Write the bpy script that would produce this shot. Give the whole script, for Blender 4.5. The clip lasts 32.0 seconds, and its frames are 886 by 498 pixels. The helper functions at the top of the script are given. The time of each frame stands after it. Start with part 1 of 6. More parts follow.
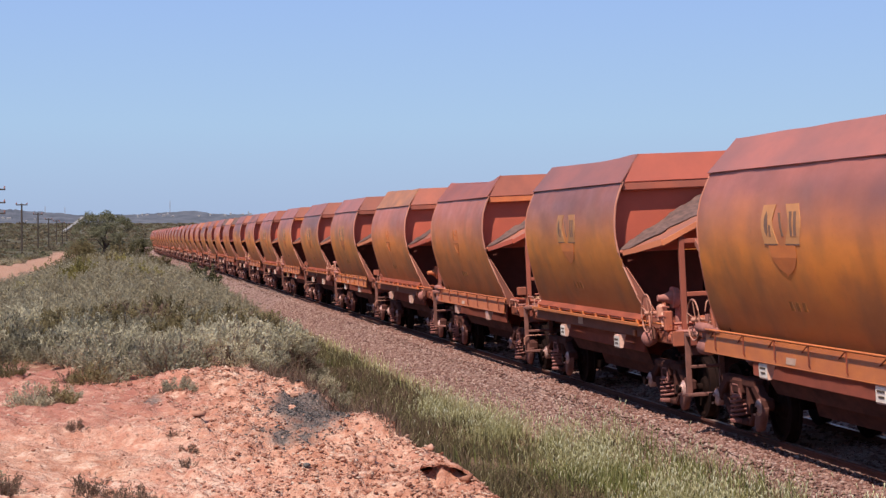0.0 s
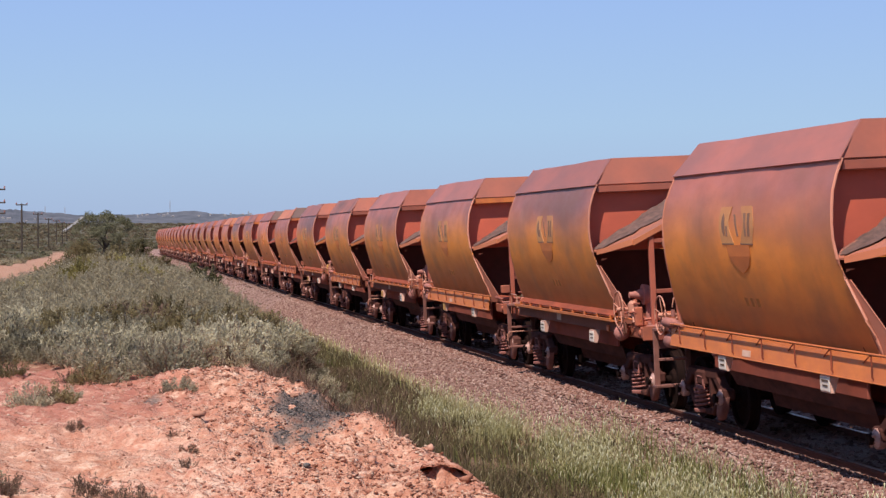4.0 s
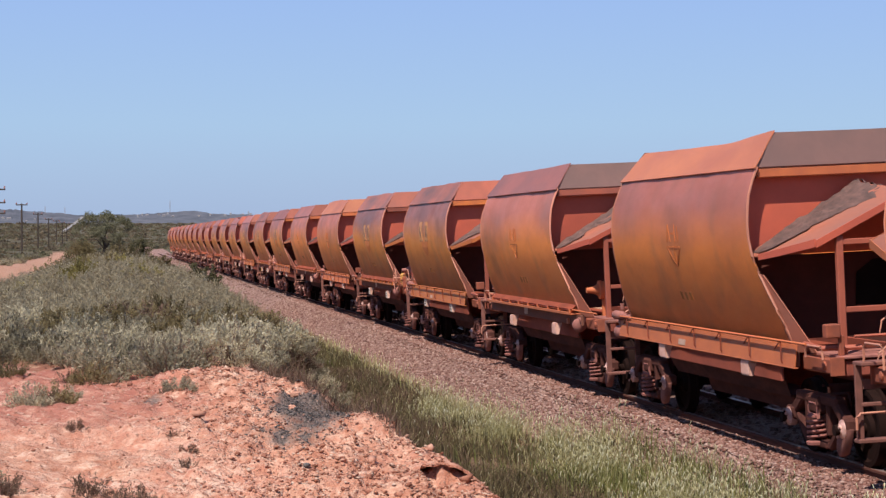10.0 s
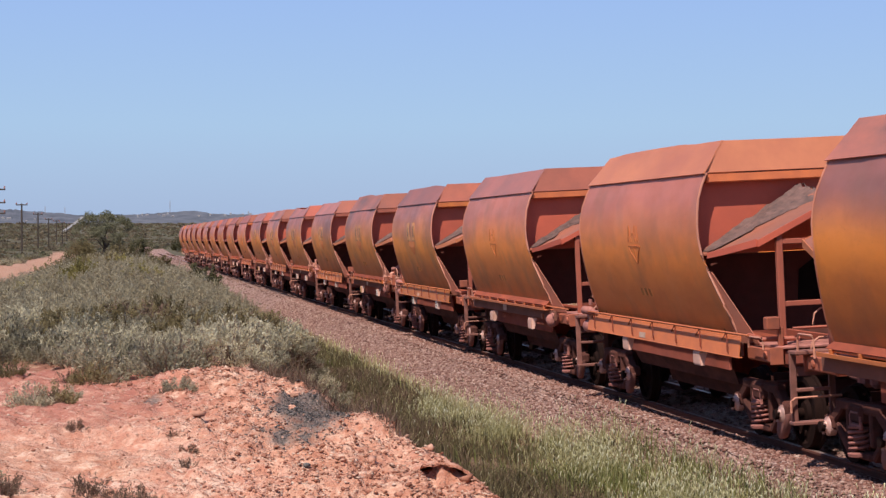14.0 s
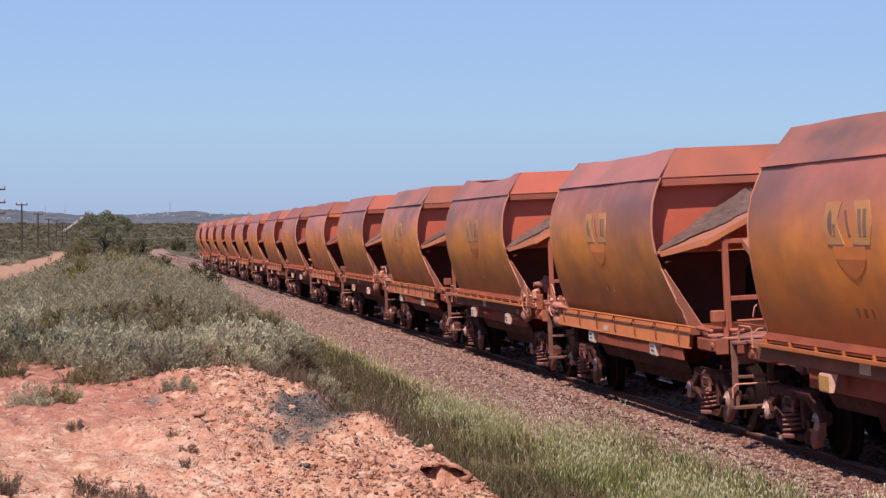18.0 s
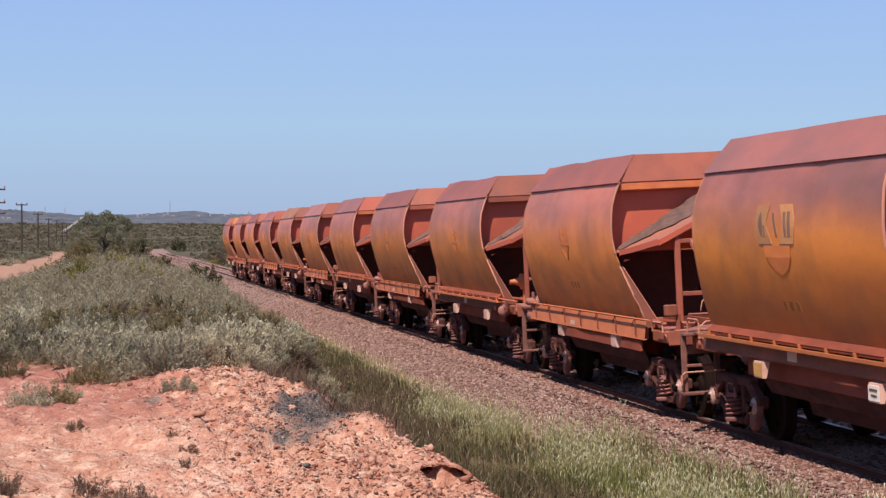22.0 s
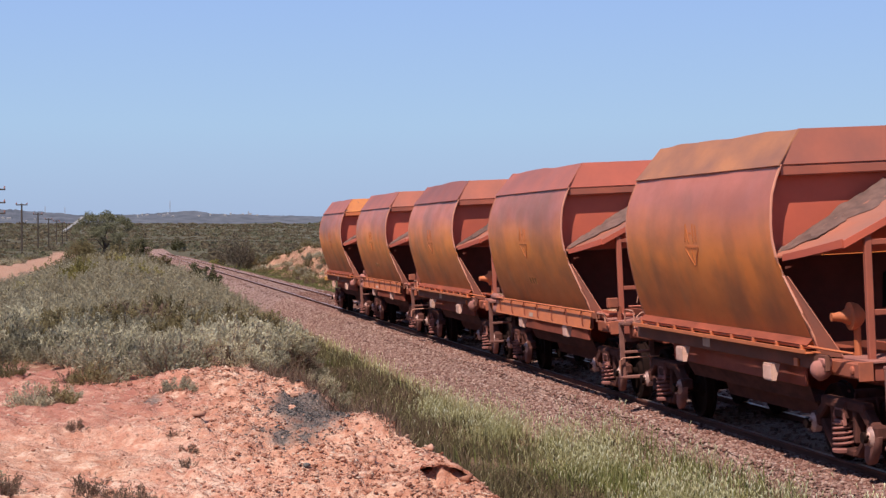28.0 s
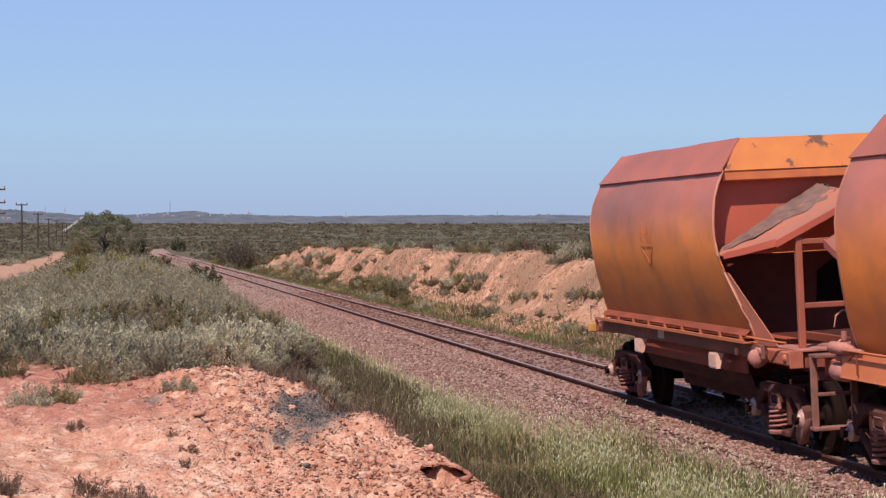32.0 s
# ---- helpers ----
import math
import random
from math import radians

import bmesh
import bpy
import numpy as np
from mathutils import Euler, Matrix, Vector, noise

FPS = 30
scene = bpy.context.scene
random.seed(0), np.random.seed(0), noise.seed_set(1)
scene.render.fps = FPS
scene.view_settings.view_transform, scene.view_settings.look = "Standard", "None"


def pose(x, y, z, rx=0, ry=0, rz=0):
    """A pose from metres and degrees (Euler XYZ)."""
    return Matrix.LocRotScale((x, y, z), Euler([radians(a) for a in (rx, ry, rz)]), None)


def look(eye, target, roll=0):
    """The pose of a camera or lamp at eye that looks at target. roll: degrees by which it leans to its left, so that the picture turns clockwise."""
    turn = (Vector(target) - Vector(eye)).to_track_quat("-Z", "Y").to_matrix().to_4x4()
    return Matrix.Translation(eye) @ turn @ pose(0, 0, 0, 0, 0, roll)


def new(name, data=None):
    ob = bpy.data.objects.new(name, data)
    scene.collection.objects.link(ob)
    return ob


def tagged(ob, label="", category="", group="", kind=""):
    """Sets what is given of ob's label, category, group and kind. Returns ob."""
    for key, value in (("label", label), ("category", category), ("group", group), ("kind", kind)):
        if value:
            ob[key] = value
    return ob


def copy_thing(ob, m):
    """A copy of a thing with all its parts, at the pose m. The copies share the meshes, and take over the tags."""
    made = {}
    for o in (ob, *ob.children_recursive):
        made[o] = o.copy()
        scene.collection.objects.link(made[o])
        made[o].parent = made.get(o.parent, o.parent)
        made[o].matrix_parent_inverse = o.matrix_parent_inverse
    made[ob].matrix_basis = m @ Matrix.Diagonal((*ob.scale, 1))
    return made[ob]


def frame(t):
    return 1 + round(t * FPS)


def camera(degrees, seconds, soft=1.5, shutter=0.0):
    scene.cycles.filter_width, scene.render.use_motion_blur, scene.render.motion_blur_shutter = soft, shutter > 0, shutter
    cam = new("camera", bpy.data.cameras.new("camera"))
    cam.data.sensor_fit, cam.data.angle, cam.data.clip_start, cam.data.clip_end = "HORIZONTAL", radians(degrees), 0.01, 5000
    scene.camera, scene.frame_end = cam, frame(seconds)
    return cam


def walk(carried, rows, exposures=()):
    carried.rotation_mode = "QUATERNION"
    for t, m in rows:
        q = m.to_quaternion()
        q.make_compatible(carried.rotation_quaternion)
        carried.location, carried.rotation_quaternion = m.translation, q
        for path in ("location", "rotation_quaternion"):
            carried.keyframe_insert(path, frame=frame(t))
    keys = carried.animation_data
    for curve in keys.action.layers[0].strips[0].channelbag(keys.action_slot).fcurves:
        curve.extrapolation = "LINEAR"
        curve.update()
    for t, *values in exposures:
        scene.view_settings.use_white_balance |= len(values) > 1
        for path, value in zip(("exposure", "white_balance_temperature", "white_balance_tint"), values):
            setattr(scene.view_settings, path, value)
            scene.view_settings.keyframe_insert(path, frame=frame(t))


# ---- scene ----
# World: x to the far side of the line, y along the line away from the camera, z up.
# The near rail's top is z = 0 beside the camera; the line falls away from it.
EYE = Vector((0.0, 0.0, 2.443))
YAW = math.atan(594 / 3500)
cam = camera(math.degrees(2 * math.atan(784 / 3500)), 32.0, soft=1.38)
VIEW = look(EYE, EYE + Vector((math.sin(YAW), math.cos(YAW), -59 / 3500)))
walk(cam, [(0.0, VIEW), (32.0, VIEW)], exposures=[(0.0, 0.3), (32.0, 0.3)])

# ---- light ----
SUN = Vector((-0.345, -0.43, 0.834)).normalized()
world = bpy.data.worlds.new("sky")
scene.world = world
world.use_nodes = True
wn = world.node_tree
sky = wn.nodes.new("ShaderNodeTexSky")
sky.sky_type = "NISHITA"
sky.sun_disc = False
sky.sun_elevation = math.asin(SUN.z)
sky.sun_rotation = math.atan2(SUN.x, SUN.y)
sky.air_density, sky.dust_density, sky.ozone_density = 1.0, 0.6, 2.0
# clear blue, a little greyer at the horizon
geo = wn.nodes.new("ShaderNodeTexCoord")
sep = wn.nodes.new("ShaderNodeSeparateXYZ")
wn.links.new(geo.outputs["Generated"], sep.inputs[0])
tone = wn.nodes.new("ShaderNodeValToRGB")
for k, (p, c) in zip((0, 1), ((0.0, (0.376, 0.50, 0.745, 1)), (1.0, (0.10, 0.20, 0.48, 1)))):
    tone.color_ramp.elements[k].position, tone.color_ramp.elements[k].color = p, c
for p, c in ((0.045, (0.39, 0.574, 0.835, 1)), (0.11, (0.338, 0.51, 0.885, 1)), (0.3, (0.25, 0.41, 0.78, 1)), (0.6, (0.15, 0.28, 0.60, 1))):
    tone.color_ramp.elements.new(p).color = c
wn.links.new(sep.outputs["Z"], tone.inputs["Fac"])
scaled = wn.nodes.new("ShaderNodeVectorMath")
scaled.operation = "SCALE"
scaled.inputs["Scale"].default_value = 0.1
wn.links.new(sky.outputs[0], scaled.inputs[0])
blend = wn.nodes.new("ShaderNodeMix")
blend.data_type = "RGBA"
blend.inputs[0].default_value = 0.9
wn.links.new(scaled.outputs[0], blend.inputs[6])
wn.links.new(tone.outputs[0], blend.inputs[7])
wn.links.new(blend.outputs[2], wn.nodes["Background"].inputs["Color"])
wn.nodes["Background"].inputs["Strength"].default_value = 0.812
sun = new("sun", bpy.data.lights.new("sun", "SUN"))
sun.data.energy, sun.data.angle, sun.data.color = 5.0, radians(0.53), (1.0, 0.94, 0.85)
sun.matrix_world = look((0, 0, 60), Vector((0, 0, 60)) - SUN)

# ---- the line and its train, in numbers ----
GRADE = -0.0111
CANT = 2.7            # degrees, the far rail is the higher
MID = 8.533           # x of the track's middle
GAUGE = 1.067
SPEED = 9.4575          # metres a second towards the camera
PITCH = 9.949          # from wagon to wagon
TAIL = 25.205          # y of the last wagon's middle at 32 s
WAGONS = 34
SLOPE = math.degrees(math.atan(GRADE))


def track_pose(y):
    return pose(MID, y, GRADE * y + 0.025, SLOPE, -CANT, 0)


# ---- materials ----
def nodes_of(name):
    m = bpy.data.materials.new(name)
    m.use_nodes = True
    t = m.node_tree
    return m, t, t.nodes["Principled BSDF"]


def add(t, kind, **ins):
    n = t.nodes.new(kind)
    for key, v in ins.items():
        k = key.replace("_", " ")
        if k in n.inputs:
            if hasattr(v, "is_output"):
                t.links.new(v, n.inputs[k])
            else:
                n.inputs[k].default_value = v
    return n


def link(t, a, b):
    t.links.new(a, b)


def coords(t, scale=1.0, space="Object"):
    c = t.nodes.new("ShaderNodeTexCoord")
    mp = t.nodes.new("ShaderNodeMapping")
    mp.inputs["Scale"].default_value = (scale,) * 3 if not isinstance(scale, tuple) else scale
    t.links.new(c.outputs[space], mp.inputs["Vector"])
    return mp.outputs[0]


def noise_tex(t, vec, scale, detail=4.0, rough=0.55):
    n = t.nodes.new("ShaderNodeTexNoise")
    n.inputs["Scale"].default_value, n.inputs["Detail"].default_value, n.inputs["Roughness"].default_value = scale, detail, rough
    t.links.new(vec, n.inputs["Vector"])
    return n.outputs["Fac"]


def ramp(t, fac, stops):
    r = t.nodes.new("ShaderNodeValToRGB")
    t.links.new(fac, r.inputs["Fac"])
    e = r.color_ramp.elements
    while len(e) < len(stops):
        e.new(0.5)
    for k, (p, c) in zip(e, stops):
        k.position, k.color = p, (*c, 1) if len(c) == 3 else c
    return r.outputs["Color"]


def mix(t, fac, a, b, blend="MIX"):
    n = t.nodes.new("ShaderNodeMix")
    n.data_type, n.blend_type = "RGBA", blend
    for s, v in ((n.inputs[0], fac), (n.inputs[6], a), (n.inputs[7], b)):
        if hasattr(v, "is_output"):
            t.links.new(v, s)
        elif isinstance(v, (int, float)):
            s.default_value = v
        else:
            s.default_value = (*v, 1)
    return n.outputs[2]


def math_node(t, op, a, b=0.0, clamp=False):
    n = t.nodes.new("ShaderNodeMath")
    n.operation, n.use_clamp = op, clamp
    for s, v in zip(n.inputs, (a, b)):
        if hasattr(v, "is_output"):
            t.links.new(v, s)
        else:
            s.default_value = v
    return n.outputs[0]


def bump(t, bsdf, height, strength=0.3, distance=0.01):
    b = t.nodes.new("ShaderNodeBump")
    b.inputs["Strength"].default_value, b.inputs["Distance"].default_value = strength, distance
    t.links.new(height, b.inputs["Height"])
    t.links.new(b.outputs[0], bsdf.inputs["Normal"])


def rough_metal(name, a, b, rough=0.7, scale=6.0, metal=0.0, relief=0.15):
    """Painted or rusty steel: two colours mottled at two scales, each piece a little different."""
    m, t, p = nodes_of(name)
    v = coords(t, (1.0, 0.42, 1.0))
    n1, n2 = noise_tex(t, v, scale, 5), noise_tex(t, v, scale * 9, 3)
    c = ramp(t, n1, [(0.3, a), (0.7, b)])
    c = mix(t, math_node(t, "MULTIPLY", n2, 0.35), c, tuple(x * 0.6 for x in a))
    info = t.nodes.new("ShaderNodeObjectInfo")
    hsv = add(t, "ShaderNodeHueSaturation", Color=c)
    link(t, math_node(t, "MULTIPLY_ADD", info.outputs["Random"], 0.35), hsv.inputs["Value"])
    hsv.inputs["Value"].links[0].from_node.inputs[2].default_value = 0.83
    link(t, hsv.outputs[0], p.inputs["Base Color"])
    p.inputs["Roughness"].default_value, p.inputs["Metallic"].default_value = rough, metal
    p.inputs["Specular IOR Level"].default_value = 0.5 if rough < 0.75 else 0.2 if rough < 0.85 else 0.06
    bump(t, p, n2, relief, 0.004)
    return m


def wagon_paint(name, red, ochre, low, soot, soot_amount, ochre_top):
    """Old orange paint under iron-ore dust: red dust on the shoulders, soot clouds, ochre round the belly."""
    m, t, p = nodes_of(name)
    c = t.nodes.new("ShaderNodeTexCoord")
    xyz = t.nodes.new("ShaderNodeSeparateXYZ")
    link(t, c.outputs["Object"], xyz.inputs[0])
    info = t.nodes.new("ShaderNodeObjectInfo")
    off = t.nodes.new("ShaderNodeVectorMath")
    off.operation = "ADD"
    link(t, c.outputs["Object"], off.inputs[0])
    comb = t.nodes.new("ShaderNodeCombineXYZ")
    link(t, math_node(t, "MULTIPLY", info.outputs["Random"], 90.0), comb.inputs[1])
    link(t, comb.outputs[0], off.inputs[1])
    wide = t.nodes.new("ShaderNodeMapping")
    wide.inputs["Scale"].default_value = (1.0, 0.42, 1.0)
    link(t, off.outputs[0], wide.inputs["Vector"])
    vec = wide.outputs[0]
    big = noise_tex(t, vec, 0.75, 3, 0.5)
    mid = noise_tex(t, vec, 3.2, 5, 0.6)
    fine = noise_tex(t, vec, 22.0, 4, 0.65)
    mp = t.nodes.new("ShaderNodeMapping")
    mp.inputs["Scale"].default_value = (1.0, 1.1, 0.25)
    link(t, vec, mp.inputs["Vector"])
    streak = noise_tex(t, mp.outputs[0], 2.2, 4, 0.55)
    zz = math_node(t, "ADD", xyz.outputs["Z"], math_node(t, "MULTIPLY", math_node(t, "SUBTRACT", big, 0.5), 0.75))
    zz = math_node(t, "ADD", zz, math_node(t, "MULTIPLY", math_node(t, "SUBTRACT", streak, 0.5), 0.08))
    h = math_node(t, "DIVIDE", math_node(t, "SUBTRACT", zz, 1.2), 2.4, True)
    # low darkens the foot: the shade below the belly is in the colour
    col = ramp(t, h, [(0.0, low), (0.18, low), (0.40, ochre), (max(ochre_top, 0.44), ochre), (ochre_top + 0.24, red), (1.0, red)])
    # soot clouds on the shoulder, run down in faint streaks
    cloud = math_node(t, "ADD", math_node(t, "MULTIPLY", big, 0.74), math_node(t, "ADD", math_node(t, "MULTIPLY", streak, 0.03), math_node(t, "MULTIPLY", mid, 0.23)))
    cloud = ramp(t, cloud, [(0.36, (0.42, 0.42, 0.42)), (0.60, (1, 1, 1))])
    top = ramp(t, h, [(0.43, (0, 0, 0)), (0.76, (1, 1, 1))])
    col = mix(t, math_node(t, "MULTIPLY", math_node(t, "MULTIPLY", cloud, top), soot_amount), col, soot)
    col = mix(t, math_node(t, "MULTIPLY", ramp(t, mid, [(0.45, (0, 0, 0)), (0.75, (1, 1, 1))]), 0.22), col, tuple(x * 0.6 for x in red))
    run = t.nodes.new("ShaderNodeMapping")
    run.inputs["Scale"].default_value = (1.0, 0.7, 0.6)
    link(t, off.outputs[0], run.inputs["Vector"])
    smudge = math_node(t, "ADD", math_node(t, "MULTIPLY", noise_tex(t, run.outputs[0], 1.9, 4, 0.5), 0.6), math_node(t, "MULTIPLY", big, 0.4))
    col = mix(t, ramp(t, smudge, [(0.48, (0, 0, 0)), (0.66, (0.5, 0.5, 0.5))]), col, tuple(x * 0.5 + y * 0.5 for x, y in zip(soot, (0.30, 0.115, 0.04))))
    scab = ramp(t, fine, [(0.62, (0, 0, 0)), (0.72, (1, 1, 1))])
    col = mix(t, math_node(t, "MULTIPLY", scab, 0.2), col, tuple(x * 0.45 for x in red))
    hsv = add(t, "ShaderNodeHueSaturation", Color=col)
    link(t, math_node(t, "MULTIPLY_ADD", info.outputs["Random"], 0.24), hsv.inputs["Value"])
    hsv.inputs["Value"].links[0].from_node.inputs[2].default_value = 0.88
    link(t, hsv.outputs[0], p.inputs["Base Color"])
    link(t, math_node(t, "MULTIPLY_ADD", mid, 0.3), p.inputs["Roughness"])
    p.inputs["Roughness"].links[0].from_node.inputs[2].default_value = 0.36
    bump(t, p, math_node(t, "ADD", math_node(t, "MULTIPLY", mid, 2.0), fine), 0.12, 0.008)
    return m


PAINT = wagon_paint("hopper_paint", (0.55, 0.148, 0.082), (0.90, 0.285, 0.044), (0.60, 0.17, 0.04), (0.13, 0.066, 0.064), 0.82, 0.5)
PAINT_RED = wagon_paint("dusty_hopper_paint", (0.58, 0.155, 0.084), (0.92, 0.27, 0.054), (0.72, 0.20, 0.047), (0.15, 0.07, 0.064), 0.5, 0.46)
PLATE = rough_metal("top_plate_paint", (0.40, 0.102, 0.055), (0.235, 0.074, 0.052), 0.55, 1.8)
MIDPLATE = rough_metal("stained_plate", (0.38, 0.12, 0.085), (0.19, 0.085, 0.074), 0.55, 1.4)
DARKPLATE = rough_metal("sooty_plate", (0.15, 0.075, 0.064), (0.50, 0.14, 0.08), 0.6, 1.5)
FADEDPLATE = rough_metal("faded_orange_plate", (0.62, 0.20, 0.085), (0.46, 0.135, 0.068), 0.55, 1.6)
SOOTEND = rough_metal("sooty_end_plate", (0.20, 0.095, 0.075), (0.13, 0.07, 0.06), 0.6, 1.6)
DULLPLATE = rough_metal("dull_orange_plate", (0.52, 0.19, 0.07), (0.26, 0.10, 0.06), 0.6, 2.2)
ORANGEPLATE = rough_metal("orange_plate", (0.62, 0.195, 0.038), (0.50, 0.132, 0.04), 0.55, 2.4)


def scuffed(m, colour, scale, low, high):
    """Scrapes worn through the paint of m, with ragged outlines."""
    t, p = m.node_tree, m.node_tree.nodes["Principled BSDF"]
    was = p.inputs["Base Color"].links[0].from_socket
    mask = ramp(t, noise_tex(t, coords(t), scale, 6, 0.7), [(low, (0, 0, 0)), (high, (1, 1, 1))])
    link(t, mix(t, mask, was, colour), p.inputs["Base Color"])


scuffed(ORANGEPLATE, (0.16, 0.06, 0.035), 3.2, 0.58, 0.62)
scuffed(PLATE, (0.24, 0.085, 0.055), 5.5, 0.64, 0.70)
REDSTEEL = rough_metal("red_steel", (0.41, 0.10, 0.055), (0.29, 0.075, 0.046), 0.65, 3.0)
DARKRED = rough_metal("dusty_dark_steel", (0.32, 0.078, 0.045), (0.18, 0.05, 0.033), 0.9, 5.0)
ORANGE = rough_metal("orange_steel", (0.64, 0.18, 0.04), (0.46, 0.118, 0.04), 0.6, 5.0)
DUSTORANGE = rough_metal("dusty_orange_steel", (0.61, 0.162, 0.052), (0.46, 0.118, 0.047), 0.7, 5.0)
PINKBLOCK = rough_metal("dusty_block", (0.78, 0.45, 0.35), (0.62, 0.30, 0.22), 0.7, 12.0)
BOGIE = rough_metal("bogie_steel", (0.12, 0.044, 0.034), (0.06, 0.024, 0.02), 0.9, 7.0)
# wheels nearly black: the shade under the wagons is put into the colour
WHEEL = rough_metal("shaded_wheel_steel", (0.022, 0.0095, 0.0075), (0.012, 0.006, 0.005), 0.85, 9.0)
SPRINGSTEEL = rough_metal("dusty_spring_steel", (0.36, 0.135, 0.108), (0.19, 0.072, 0.06), 0.8, 12.0)
FOOT = rough_metal("dusty_foot_steel", (0.29, 0.115, 0.092), (0.12, 0.05, 0.042), 0.8, 7.0)
CAST = rough_metal("dusty_casting", (0.44, 0.17, 0.135), (0.24, 0.095, 0.078), 0.8, 9.0)
CAP = rough_metal("axle_cap", (0.62, 0.37, 0.31), (0.30, 0.13, 0.105), 0.55, 16.0, 0.2)
WHITE = rough_metal("white_block", (0.82, 0.70, 0.60), (0.70, 0.52, 0.42), 0.7, 12.0)
YELLOW = rough_metal("yellow_paint", (0.62, 0.32, 0.08), (0.46, 0.19, 0.06), 0.6, 10.0)
GREY = rough_metal("faded_grey", (0.62, 0.40, 0.30), (0.5, 0.26, 0.17), 0.7, 8.0)
DARKMARK = rough_metal("dark_paint", (0.07, 0.045, 0.03), (0.12, 0.06, 0.03), 0.7, 8.0)
DUSTFINES = rough_metal("red_ore_dust", (0.21, 0.115, 0.095), (0.10, 0.06, 0.053), 0.95, 8.0, 0.0, 1.0)
FINES = rough_metal("ore_fines", (0.10, 0.064, 0.058), (0.22, 0.122, 0.104), 0.95, 12.0, 0.0, 1.0)
RAILTOP = rough_metal("rail_steel", (0.46, 0.31, 0.27), (0.32, 0.21, 0.185), 0.42, 4.0, 0.5, 0.04)
ENDPAINT = rough_metal("end_wall_paint", (0.53, 0.106, 0.056), (0.39, 0.082, 0.05), 0.6, 1.6)
SLOPESHEET = rough_metal("dusty_slope_sheet", (0.38, 0.12, 0.074), (0.26, 0.118, 0.09), 0.8, 1.9, 0.0, 0.3)
# solebar colour darkened for the shade below the shelf and fascia
SHADEBAR = rough_metal("shaded_solebar", (0.28, 0.105, 0.07), (0.18, 0.075, 0.055), 0.85, 4.0)
UNDERSIDE = rough_metal("underside_steel", (0.34, 0.09, 0.06), (0.20, 0.06, 0.045), 0.9, 4.0)
LADDER = rough_metal("dusty_ladder_steel", (0.26, 0.105, 0.082), (0.16, 0.068, 0.055), 0.8, 7.0)
RAILSIDE = rough_metal("rusty_rail", (0.15, 0.062, 0.046), (0.10, 0.042, 0.033), 0.95, 6.0)
TIMBER = rough_metal("old_sleeper", (0.12, 0.07, 0.05), (0.08, 0.05, 0.04), 0.95, 5.0)


